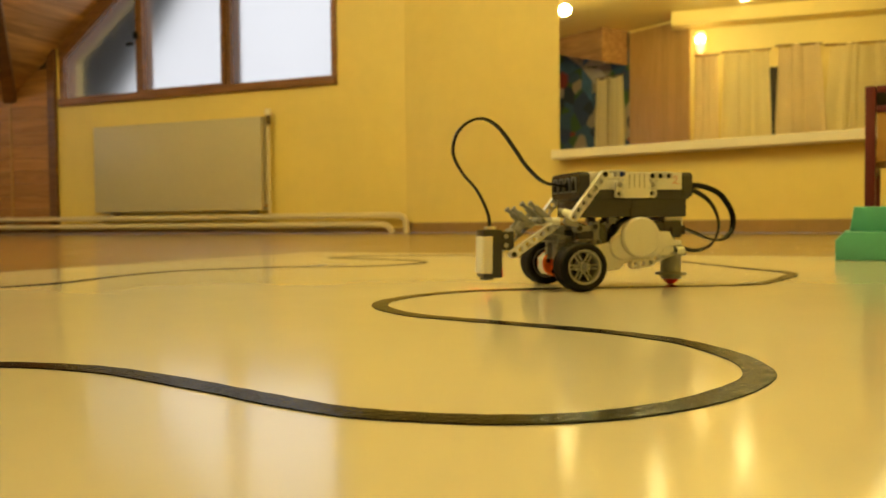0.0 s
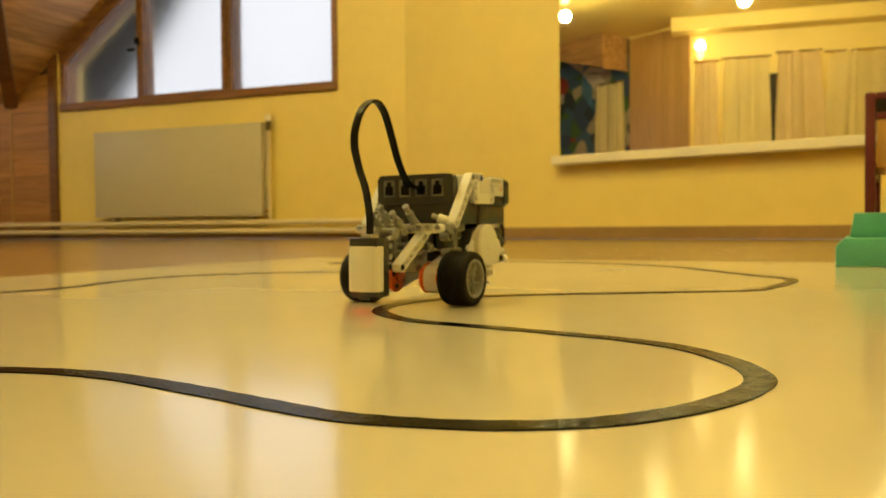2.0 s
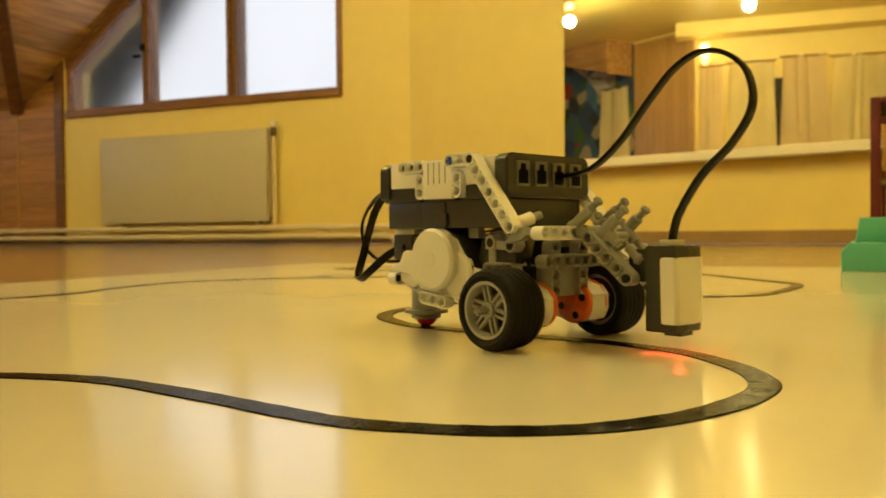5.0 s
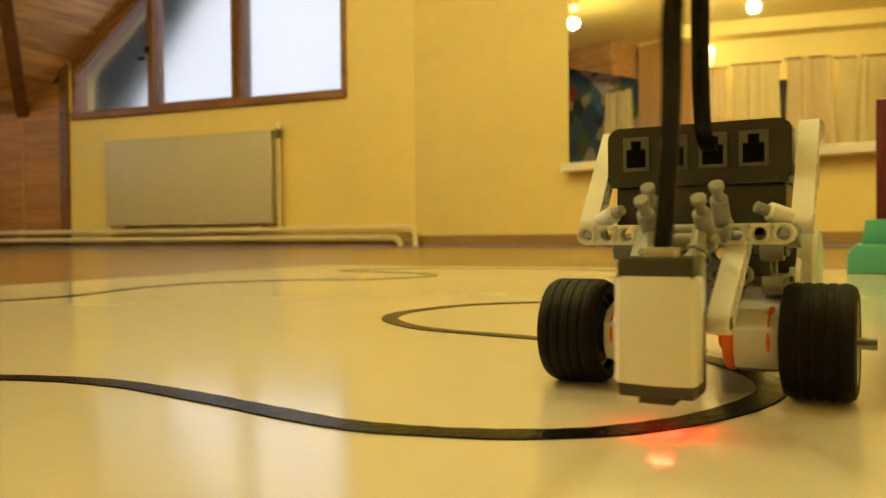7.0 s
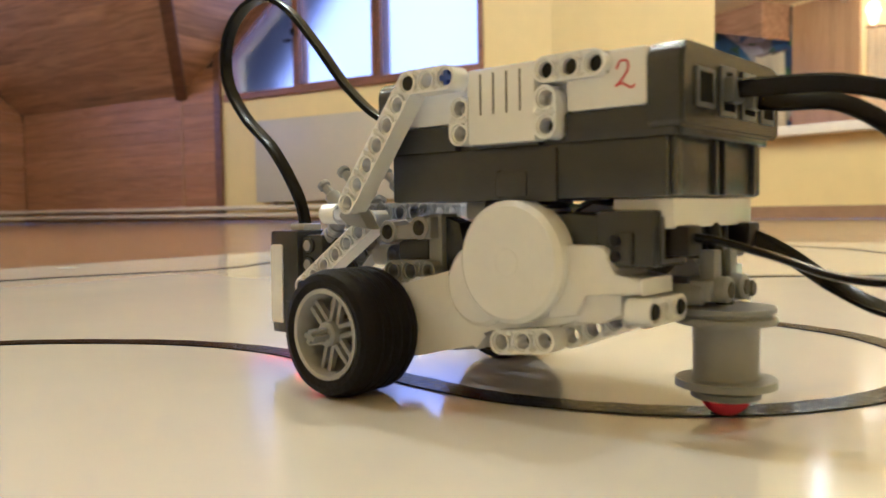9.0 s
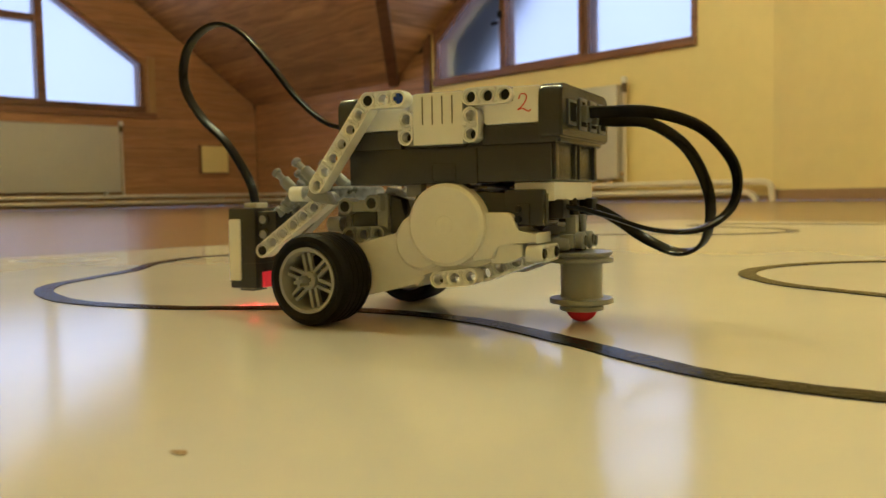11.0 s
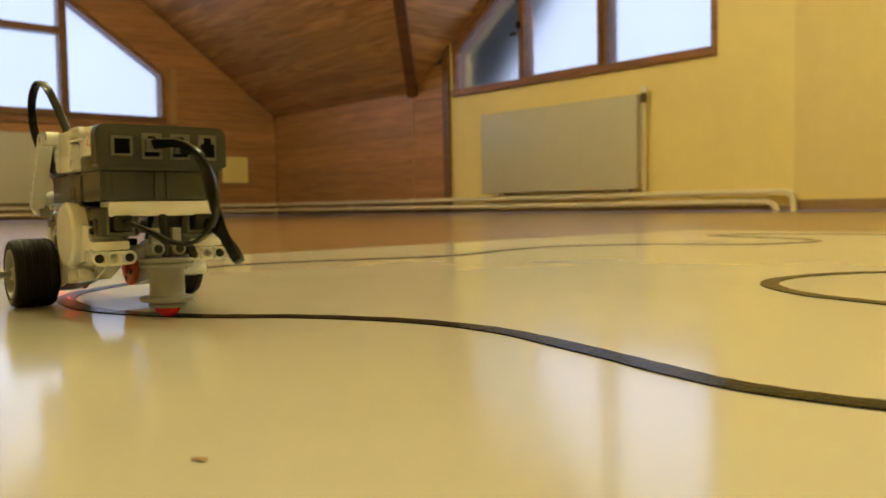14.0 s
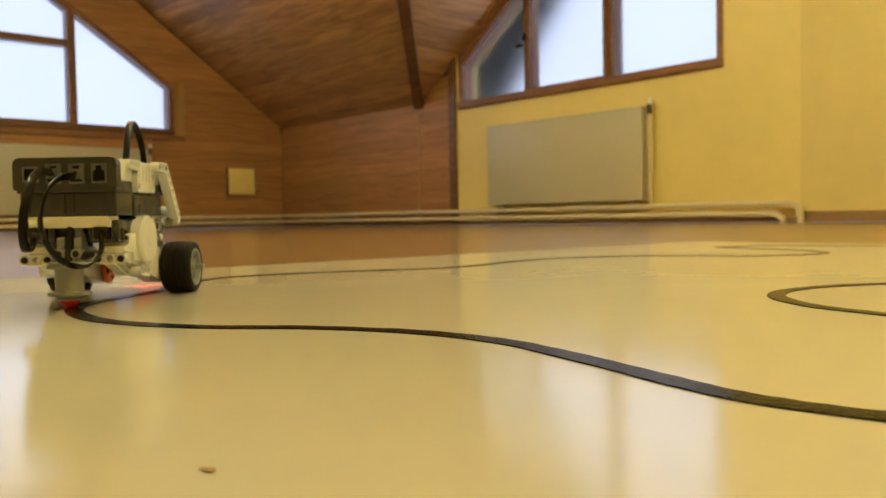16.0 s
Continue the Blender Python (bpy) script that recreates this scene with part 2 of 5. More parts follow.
def sweep(pts, w, h, side0, twist=0.0, seg=10):
    """A flat cable along pts: w wide along side0, h thick, twisted by so many degrees on its way."""
    bm = bmesh.new()
    side = Vector(side0)
    rings = []
    n = len(pts)
    for i, p in enumerate(pts):
        d = (pts[min(i + 1, n - 1)] - pts[max(i - 1, 0)]).normalized()
        side = (side - d * side.dot(d)).normalized()
        tw = Matrix.Rotation(radians(twist) * i / (n - 1), 3, d)
        s = tw @ side
        u = d.cross(s)
        ring = []
        for k in range(seg):
            a = 2 * math.pi * k / seg
            ca, sa = math.cos(a), math.sin(a)
            ring.append(bm.verts.new(p + s * (w / 2 * abs(ca) ** 0.5 * (1 if ca > 0 else -1)) + u * (h / 2 * abs(sa) ** 0.5 * (1 if sa > 0 else -1))))
        rings.append(ring)
    for a, b in zip(rings, rings[1:]):
        for k in range(seg):
            bm.faces.new((a[k], a[(k + 1) % seg], b[(k + 1) % seg], b[k]))
    bm.faces.new(rings[0][::-1])
    bm.faces.new(rings[-1])
    return bm


def liftarm(start, along, face, n, thick=0.0074, half=0.0038, bm=None):
    """A studless beam of n holes, pitch 8 mm: real holes along face, a rim round each, the webs between the rims sunk."""
    if bm is None:
        bm = bmesh.new()
    x = Vector(along).normalized()
    z = Vector(face).normalized()
    y = z.cross(x)
    N, P = 24, 0.008
    chain = ("o", "n", "m", "c", "d", "i")
    for i in range(n):
        c = Vector(start) + x * (P * i)
        rings = {k + e: [] for k in chain for e in "01"}
        free = []
        for k in range(N):
            a = 2 * math.pi * k / N
            ca, sa = math.cos(a), math.sin(a)
            endcap = (i == 0 and ca < -1e-6) or (i == n - 1 and ca > 1e-6)
            if endcap:
                ox, oy = half * ca, half * sa
            else:
                q = max(abs(ca), abs(sa))
                ox, oy = P / 2 * ca / q, half * sa / q
            sunk = 0.34 if not endcap and abs(sa) < 0.55 else 0.5
            free.append(endcap or abs(sa) >= abs(ca) - 1e-6)
            for key, rx, ry, h in (("o", ox, oy, sunk), ("n", 0.00352 * ca, 0.00352 * sa, sunk), ("m", 0.00348 * ca, 0.00348 * sa, 0.5), ("c", 0.0030 * ca, 0.0030 * sa, 0.5),
                                   ("d", 0.0029 * ca, 0.0029 * sa, 0.38), ("i", 0.0024 * ca, 0.0024 * sa, 0.38)):
                for e, sg in (("0", -1), ("1", 1)):
                    rings[key + e].append(bm.verts.new(c + x * rx + y * ry + z * (sg * h * thick)))
        for k in range(N):
            j = (k + 1) % N
            for e in "01":
                for a, b in zip(chain, chain[1:]):
                    bm.faces.new((rings[a + e][k], rings[a + e][j], rings[b + e][j], rings[b + e][k]))
            bm.faces.new((rings["i0"][k], rings["i0"][j], rings["i1"][j], rings["i1"][k]))
            if free[k] and free[j]:
                bm.faces.new((rings["o0"][k], rings["o0"][j], rings["o1"][j], rings["o1"][k]))
    bmesh.ops.remove_doubles(bm, verts=list(bm.verts), dist=1e-5)
    return bm


# ---------------------------------------------------------------- plan of the room
AZ1, P1 = radians(22), 4.57          # the window wall: bearing of its normal, distance
E1 = Vector((math.cos(AZ1), -math.sin(AZ1), 0))
N1 = Vector((-math.sin(AZ1), -math.cos(AZ1), 0))
O1 = Vector((math.sin(AZ1), math.cos(AZ1), 0)) * P1
AZ4 = radians(38)                    # the mirror wall bends off it
E4 = Vector((math.cos(AZ4), -math.sin(AZ4), 0))
N4 = Vector((-math.sin(AZ4), -math.cos(AZ4), 0))
S_END, S_POST, S_BEND = -7.61, -4.90, -2.083
DEPTH, CEIL, EAVE, SLOPE, S_VALLEY = 5.82, 2.60, 1.03, 0.72, -5.35
RUN = (CEIL - EAVE) / SLOPE


def frame_of(o, e, n):
    """Local x along the wall, y into the room, z up."""
    m = Matrix((e, n, (0, 0, 1))).transposed().to_4x4()
    m.translation = o
    return m


F1 = frame_of(O1, E1, N1)                                   # window wall: x is s
B1 = F1 @ Vector((S_BEND, 0, 0))
F4 = frame_of(B1, E4, N4)                                   # mirror wall: x from the bend
F3 = frame_of(F1 @ Vector((S_END, 0, 0)), N1, E1)           # gable wall: x from the corner
F5 = frame_of(F1 @ Vector((0, DEPTH, 0)), E1, -N1)          # opposite wall: x is s
L4 = 5.0
PE = F4 @ Vector((L4, 0, 0))
PG = F1 @ Vector((S_END, DEPTH, 0))
AZ6, S_TURN = radians(58), -4.4     # the curtain wall turns off the wall across
E6 = Vector((math.cos(AZ6), -math.sin(AZ6), 0))
N6 = Vector((math.sin(AZ6), math.cos(AZ6), 0))
PQ = F1 @ Vector((S_TURN, DEPTH, 0))
F6 = frame_of(PQ - E6 * S_TURN, E6, N6)                     # curtain wall: x goes on from s
reach = (PQ - PE).dot(N6) / N4.dot(N6)
PF = PE + N4 * reach
S_LAST = S_TURN + (PF - PQ).dot(E6)


def wall_mesh(name, outline, holes, thick, m, material, label):
    """A wall from a polygon in (x, z) with polygonal holes, thick outward (-y)."""
    bm = bmesh.new()
    loops = []
    edges = []
    for poly in [outline] + holes:
        vs = [bm.verts.new((x, 0, z)) for x, z in poly]
        loops.append(vs)
        edges += [bm.edges.new((vs[i], vs[(i + 1) % len(vs)])) for i in range(len(vs))]
    bmesh.ops.triangle_fill(bm, use_beauty=True, use_dissolve=False, edges=edges, normal=(0, 1, 0))
    out = bmesh.ops.extrude_face_region(bm, geom=list(bm.faces))
    bmesh.ops.translate(bm, vec=(0, -thick, 0), verts=[v for v in out["geom"] if isinstance(v, bmesh.types.BMVert)])
    ob = finish(name, bm, material, m=m)
    return tagged(ob, label, "wall", kind="structure")


# ---------------------------------------------------------------- floor
bm = bmesh.new()
add_box(bm, (-11, -6, -0.12), (7, 9, -0.004))
tagged(finish("floor", bm, FLOORBROWN), "glossy brown linoleum floor along the walls", "floor", kind="structure")

# the cream sheet that carries the track
SU = Vector((0.43, 0.903, 0)).normalized()
SV = Vector((0.903, -0.43, 0)).normalized()
SC = Vector((-0.28, 1.77, 0))
bm = bmesh.new()
add_box(bm, (-3.2, 0, -0.0035), (0, 3.2, 0.0), 0.0012)
ms = Matrix((SU, SV, (0, 0, 1))).transposed().to_4x4()
ms.translation = SC
for o, n in ((F5.translation, -N1), (PE, -E4)):          # cut along the two walls that it meets
    inv = ms.inverted()
    bmesh.ops.bisect_plane(bm, geom=bm.verts[:] + bm.edges[:] + bm.faces[:], plane_co=inv @ (o + n * 0.012), plane_no=-(inv.to_3x3() @ n), clear_outer=True)
    bmesh.ops.holes_fill(bm, edges=[e for e in bm.edges if e.is_boundary])
tagged(finish("floor_sheet", bm, SHEET, m=ms), "glossy cream hard floor sheet with a black line track", "floor sheet", kind="structure")

# ---------------------------------------------------------------- black tape track
TRACK = [(-0.111, 0.326), (-0.082, 0.304), (-0.057, 0.284), (-0.034, 0.268), (-0.010, 0.259), (0.019, 0.254), (0.048, 0.257), (0.078, 0.271),
         (0.105, 0.294), (0.124, 0.320), (0.131, 0.347), (0.130, 0.378), (0.120, 0.415), (0.098, 0.446), (0.071, 0.471), (0.040, 0.496),
         (0.006, 0.522), (-0.018, 0.543), (-0.037, 0.575), (-0.047, 0.612), (-0.042, 0.651), (-0.020, 0.690), (0.012, 0.722), (0.055, 0.741),
         (0.110, 0.750), (0.170, 0.757), (0.240, 0.765), (0.296, 0.776), (0.338, 0.828), (0.384, 0.900), (0.397, 0.945), (0.385, 1.010), (0.367, 1.130),
         (0.350, 1.235), (0.290, 1.340), (0.210, 1.425), (0.080, 1.500), (-0.060, 1.530), (-0.160, 1.520), (-0.200, 1.470), (-0.150, 1.420),
         (-0.060, 1.350), (-0.028, 1.265), (-0.060, 1.205), (-0.130, 1.165), (-0.220, 1.168), (-0.310, 1.130), (-0.365, 1.080), (-0.398, 0.985),
         (-0.408, 0.900), (-0.440, 0.840), (-0.490, 0.800), (-0.550, 0.740), (-0.590, 0.670), (-0.575, 0.590), (-0.540, 0.530), (-0.522, 0.470),
         (-0.504, 0.417), (-0.470, 0.380), (-0.417, 0.351), (-0.370, 0.343), (-0.320, 0.346), (-0.270, 0.361), (-0.215, 0.366), (-0.175, 0.360), (-0.142, 0.347)]


def tape_track():
    n = len(TRACK)
    pts = []
    for i in range(n):
        p0, p1, p2, p3 = (Vector((*TRACK[(i + k) % n], 0)) for k in (-1, 0, 1, 2))
        for k in range(6):
            t = k / 6
            pts.append(0.5 * ((2 * p1) + (p2 - p0) * t + (2 * p0 - 5 * p1 + 4 * p2 - p3) * t * t + (3 * p1 - p0 - 3 * p2 + p3) * t ** 3))
    bm = bmesh.new()
    m = len(pts)
    rows = []
    for i, p in enumerate(pts):
        d = (pts[(i + 1) % m] - pts[i - 1]).normalized()
        s = Vector((-d.y, d.x, 0))
        w = 0.0063 + 0.0002 * math.sin(i * 0.7)
        z = 0.0006 + 0.00008 * math.sin(i * 1.9)
        rows.append([bm.verts.new(p + s * a + Vector((0, 0, b))) for a, b in ((-w, 0.0001), (-w * 0.96, z), (0, z + 0.00005), (w * 0.96, z), (w, 0.0001))])
    for i in range(m):
        a, b = rows[i], rows[(i + 1) % m]
        for k in range(4):
            bm.faces.new((a[k], a[k + 1], b[k + 1], b[k]))
    tagged(finish("line_tape", bm, TAPE, smooth=True), "closed winding loop of black electrical tape stuck on the sheet", "line tape")


tape_track()
# a dark scuff on the sheet
bm = bmesh.new()
for k in range(9):
    a, r = random.uniform(0, 6.28), random.uniform(0, 0.0018)
    c = Vector((-0.1397 + 1.6 * r * math.cos(a), 0.1423 + 0.8 * r * math.sin(a), 0.0002))
    vs = [bm.verts.new(c + Vector((random.uniform(0.0006, 0.0014) * math.cos(q), random.uniform(0.0004, 0.0008) * math.sin(q), 0.0002))) for q in (0, 1, 2, 3, 4, 5)]
    top = bm.verts.new(c + Vector((0, 0, 0.0006)))
    for i in range(6):
        bm.faces.new((vs[i], vs[(i + 1) % 6], top))
tagged(finish("dirt_crumb", bm, mat("crumb", (0.34, 0.24, 0.11), 0.8)), "small brown crumb of dirt on the cream sheet", "crumb")

# ---------------------------------------------------------------- walls
WIN1 = [(-4.86, 0.935), (-2.55, 0.935), (-2.55, 2.20), (-3.66, 2.20), (-4.86, 1.30)]
wall_mesh("wall_window", [(S_POST, 0), (S_BEND, 0), (S_BEND, CEIL), (S_VALLEY + RUN, CEIL), (S_POST, EAVE + SLOPE * (S_POST - S_VALLEY))], [WIN1], 0.2, F1, YELLOW,
          "yellow painted dormer wall with a slanted window")
wall_mesh("wall_knee", [(S_END, 0), (S_POST, 0), (S_POST, EAVE + SLOPE * (S_POST - S_VALLEY)), (S_VALLEY, EAVE), (S_END, EAVE)], [], 0.2, F1, DARK,
          "low knee wall clad in brown wooden boards")
WIN3 = [(1.20, 0.90), (4.3, 0.90), (4.3, 1.37), (3.2, 2.35), (2.62, 2.35), (1.20, 1.37)]
GT = [(0, 0), (DEPTH, 0), (DEPTH, CEIL), (RUN, CEIL), (0, EAVE)]
wall_mesh("wall_gable", GT, [WIN3], 0.2, F3, DARK, "gable wall clad in brown wooden boards with a large window")
wall_mesh("wall_mirror", [(0, 0), (L4, 0), (L4, CEIL), (0, CEIL)], [], 0.2, F4, YELLOW, "yellow painted wall carrying a wide mirror")
wall_mesh("wall_opposite", [(S_END, 0), (S_TURN, 0), (S_TURN, CEIL), (S_END, CEIL)], [], 0.2, F5, YELLOW, "yellow wall with a mural and a board panel")
wall_mesh("wall_curtains", [(S_TURN, 0), (S_LAST, 0), (S_LAST, CEIL), (S_TURN, CEIL)], [], 0.2, F6, YELLOW, "yellow wall hung with curtains")
m6 = frame_of(PE, N4, -E4)
wall_mesh("wall_end", [(0, 0), (reach, 0), (reach, CEIL), (0, CEIL)], [], 0.2, m6, YELLOW, "plain yellow end wall")

# ceiling: sloping board roof, the dormer's side and the flat part
bm = bmesh.new()


def face3(bm, pts):
    vs = [bm.verts.new(p) for p in pts]
    f = bm.faces.new(vs)
    out = bmesh.ops.extrude_face_region(bm, geom=[f])
    bmesh.ops.translate(bm, vec=(0, 0, 0.1), verts=[v for v in out["geom"] if isinstance(v, bmesh.types.BMVert)])


def at1(s, k, h):
    return F1 @ Vector((s, k, h))


def roof_boards(name, corners_of, n, label, m, gap=0.004):
    """Boards side by side between two lines; one mesh for the ceiling."""
    bm = bmesh.new()
    for i in range(n):
        a, b = i / n, (i + 1) / n
        (lo0, hi0), (lo1, hi1) = corners_of(a), corners_of(b)
        g = gap / max(0.02, (lo1 - lo0).length)
        lo1, hi1 = lo0.lerp(lo1, 1 - g), hi0.lerp(hi1, 1 - g)
        if (lo0 - hi0).length < 0.02:
            continue
        up = Vector((0, 0, 0.03))
        vs = [bm.verts.new(v) for v in (lo0, hi0, hi1, lo1, lo0 + up, hi0 + up, hi1 + up, lo1 + up)]
        for f in ((0, 1, 2, 3), (4, 7, 6, 5), (0, 4, 5, 1), (1, 5, 6, 2), (2, 6, 7, 3), (3, 7, 4, 0)):
            bm.faces.new([vs[j] for j in f])
    bmesh.ops.transform(bm, matrix=m.inverted(), verts=bm.verts[:])
    return tagged(finish(name, bm, ROOFWOOD, m=m), label, "ceiling", kind="structure")


roof_boards("ceiling_slope", lambda u: (at1(S_END - 0.05, u * RUN, EAVE + SLOPE * u * RUN), at1(S_VALLEY + u * RUN, u * RUN, EAVE + SLOPE * u * RUN)), 22,
            "sloping ceiling of brown varnished wooden boards", F1)
roof_boards("ceiling_dormer", lambda u: (at1(S_VALLEY + u * RUN, -0.02, EAVE + SLOPE * u * RUN), at1(S_VALLEY + u * RUN, u * RUN, EAVE + SLOPE * u * RUN)), 22,
            "dormer side ceiling of brown varnished wooden boards", F1 @ pose(0, 0, 0, 0, 0, 90))
bm = bmesh.new()
face3(bm, [at1(S_END - 0.2, -0.3, CEIL + 0.06), at1(3.5, -0.3, CEIL + 0.06), at1(3.5, DEPTH + 0.3, CEIL + 0.06), at1(S_END - 0.2, DEPTH + 0.3, CEIL + 0.06)])
tagged(finish("ceiling_roof", bm, DARK), "roof structure over the boards", "ceiling", kind="structure")
bm = bmesh.new()
flat = [at1(S_END, RUN, CEIL), at1(S_VALLEY + RUN, RUN, CEIL), at1(S_VALLEY + RUN, -0.05, CEIL), at1(S_BEND, -0.05, CEIL), PE + Vector((0, 0, CEIL)), PF + Vector((0, 0, CEIL)), PQ + Vector((0, 0, CEIL)), PG + Vector((0, 0, CEIL))]
vs = [bm.verts.new(p) for p in flat]
bm.faces.new(vs)
bmesh.ops.triangulate(bm, faces=list(bm.faces))
out = bmesh.ops.extrude_face_region(bm, geom=list(bm.faces))
bmesh.ops.translate(bm, vec=(0, 0, 0.04), verts=[v for v in out["geom"] if isinstance(v, bmesh.types.BMVert)])
tagged(finish("ceiling", bm, YELLOW), "flat ceiling painted pale yellow", "ceiling", kind="structure")
# beam that covers the valley, and the beam under the flat ceiling's edge
a, b = at1(S_VALLEY, 0.02, EAVE - 0.02), at1(S_VALLEY + RUN, RUN + 0.02, CEIL - 0.02)
mb, lb = rod_matrix(a, b)
bm = box((-0.045, -0.03, 0), (0.045, 0.03, lb), 0.008, mb)
tagged(finish("valley_beam", bm, TRIMWOOD), "dark wooden trim beam along the roof valley", "beam", kind="structure")


# ---------------------------------------------------------------- windows
def sub(poly, inset):
    c = Vector((sum(p[0] for p in poly) / len(poly), sum(p[1] for p in poly) / len(poly)))
    n = len(poly)
    out = []
    for i in range(n):
        p0, p1, p2 = (Vector(poly[(i + k) % n]) for k in (-1, 0, 1))
        d1, d2 = (p1 - p0).normalized(), (p2 - p1).normalized()
        n1, n2 = Vector((-d1.y, d1.x)), Vector((-d2.y, d2.x))
        if n1.dot(c - p1) < 0:
            n1 = -n1
        if n2.dot(c - p1) < 0:
            n2 = -n2
        bis = (n1 + n2)
        out.append(p1 + bis * (inset / max(0.3, bis.dot(n1))))
    return [(p.x, p.y) for p in out]


def ring_bar(outer, inner, y0, y1):
    bm = bmesh.new()
    n = len(outer)
    r = [[bm.verts.new((p[0], y, p[1])) for p in poly] for poly in (outer, inner) for y in (y0, y1)]
    o0, o1, i0, i1 = r
    for i in range(n):
        j = (i + 1) % n
        for a, b in ((o0, i0), (o1, i1), (o0, o1), (i0, i1)):
            bm.faces.new((a[i], a[j], b[j], b[i]))
    return bm


def cut(poly, x0, x1):
    """The part of a convex polygon between two uprights."""
    for x, sg in ((x0, 1), (x1, -1)):
        out = []
        for i in range(len(poly)):
            p, q = poly[i], poly[(i + 1) % len(poly)]
            ip, iq = (p[0] - x) * sg >= 0, (q[0] - x) * sg >= 0
            if ip:
                out.append(p)
            if ip != iq:
                t = (x - p[0]) / (q[0] - p[0])
                out.append((x, p[1] + t * (q[1] - p[1])))
        poly = out
    return poly


def window(name, poly, cuts, sashes, m, label, transom=None):
    top = new(name)
    top.matrix_basis = m
    tagged(top, label, "window", kind="structure")
    frame_in = sub(poly, 0.038)
    part("frame", ring_bar(poly, frame_in, -0.12, 0.012), TRIMWOOD, top, smooth=False)
    xs = [min(p[0] for p in frame_in)] + cuts + [max(p[0] for p in frame_in)]
    for x in cuts:
        pc = cut(frame_in, x - 0.02, x + 0.02)
        z0, z1 = min(p[1] for p in pc), max(p[1] for p in pc)
        part("mullion", box((x - 0.02, -0.11, z0), (x + 0.02, 0.008, z1), 0.004), TRIMWOOD, top, smooth=False)
    for i in range(len(xs) - 1):
        pane = cut(frame_in, xs[i] + (0.02 if i else 0), xs[i + 1] - (0.02 if i < len(xs) - 2 else 0))
        if i in sashes:
            inner = sub(pane, 0.03)
            s = part("sash", ring_bar(pane, inner, -0.09, 0.022), TRIMWOOD, top, smooth=False)
            pane = inner
        part("pane", prism(pane, -0.034, -0.028), GLASS, top, smooth=False).visible_shadow = False
        if transom and i in transom:
            z = transom[i]
            x0, x1 = min(p[0] for p in pane), max(p[0] for p in pane)
            part("transom", box((x0, -0.10, z - 0.03), (x1, 0.015, z + 0.03), 0.004), TRIMWOOD, top, smooth=False)
    x0, x1, z0 = min(p[0] for p in poly), max(p[0] for p in poly), min(p[1] for p in poly)
    part("sill", box((x0 + 0.002, -0.02, z0 + 0.002), (x1 - 0.002, 0.032, z0 + 0.056), 0.006), TRIMWOOD, top, smooth=False)
    return top


w1 = window("window_1", WIN1, [-4.13, -3.37], [1], F1, "dormer window with brown wooden frame and frosted panes")
h = part("handle", box((-4.15, 0.01, 1.36), (-4.12, 0.035, 1.41), 0.006), LBLACK, w1, "dark window handle")
part("lever", box((-4.20, 0.035, 1.31), (-4.135, 0.05, 1.335), 0.005, None), LBLACK, h)
window("window_2", WIN3, [2.10, 3.55], [1], F3, "large gable window with brown wooden frame and frosted panes", {1: 1.66})

# overcast distance outside both windows, and the dark eave of the roof outside the dormer
bm = box((-6.5, -1.4, 0.0), (-1.5, -1.38, 4.0))
tagged(finish("backdrop", bm, DAYLIGHT, m=F1), "bright overcast sky outside the dormer", "sky", kind="structure")
bm = box((-0.5, -1.6, 0.0), (6.0, -1.58, 4.5))
tagged(finish("backdrop_gable", bm, DAYLIGHT, m=F3), "bright overcast sky outside the gable", "sky", kind="structure")
bm = prism([(-6.0, 0.6), (-5.2, 0.90), (-4.2, 2.15), (-4.2, 3.5), (-6.0, 3.5)], -0.80, -0.72)
tagged(finish("outer_eave", bm, mat("slate_eave", (0.06, 0.065, 0.08), 0.8), m=F1), "dark roof edge seen through the frosted pane", "eave", kind="structure")

# daylight that enters by the openings
lamp("window_light", "AREA", F1 @ pose(-3.6, 0.06, 1.45, 90, 0, 0), 2, (0.86, 0.93, 1.0), size=(2.0, 0.9))
lamp("gable_light", "AREA", F3 @ pose(2.7, 0.06, 1.45, 90, 0, 0), 3, (0.88, 0.94, 1.0), size=(2.6, 1.0))

# ---------------------------------------------------------------- radiators, pipes, vent


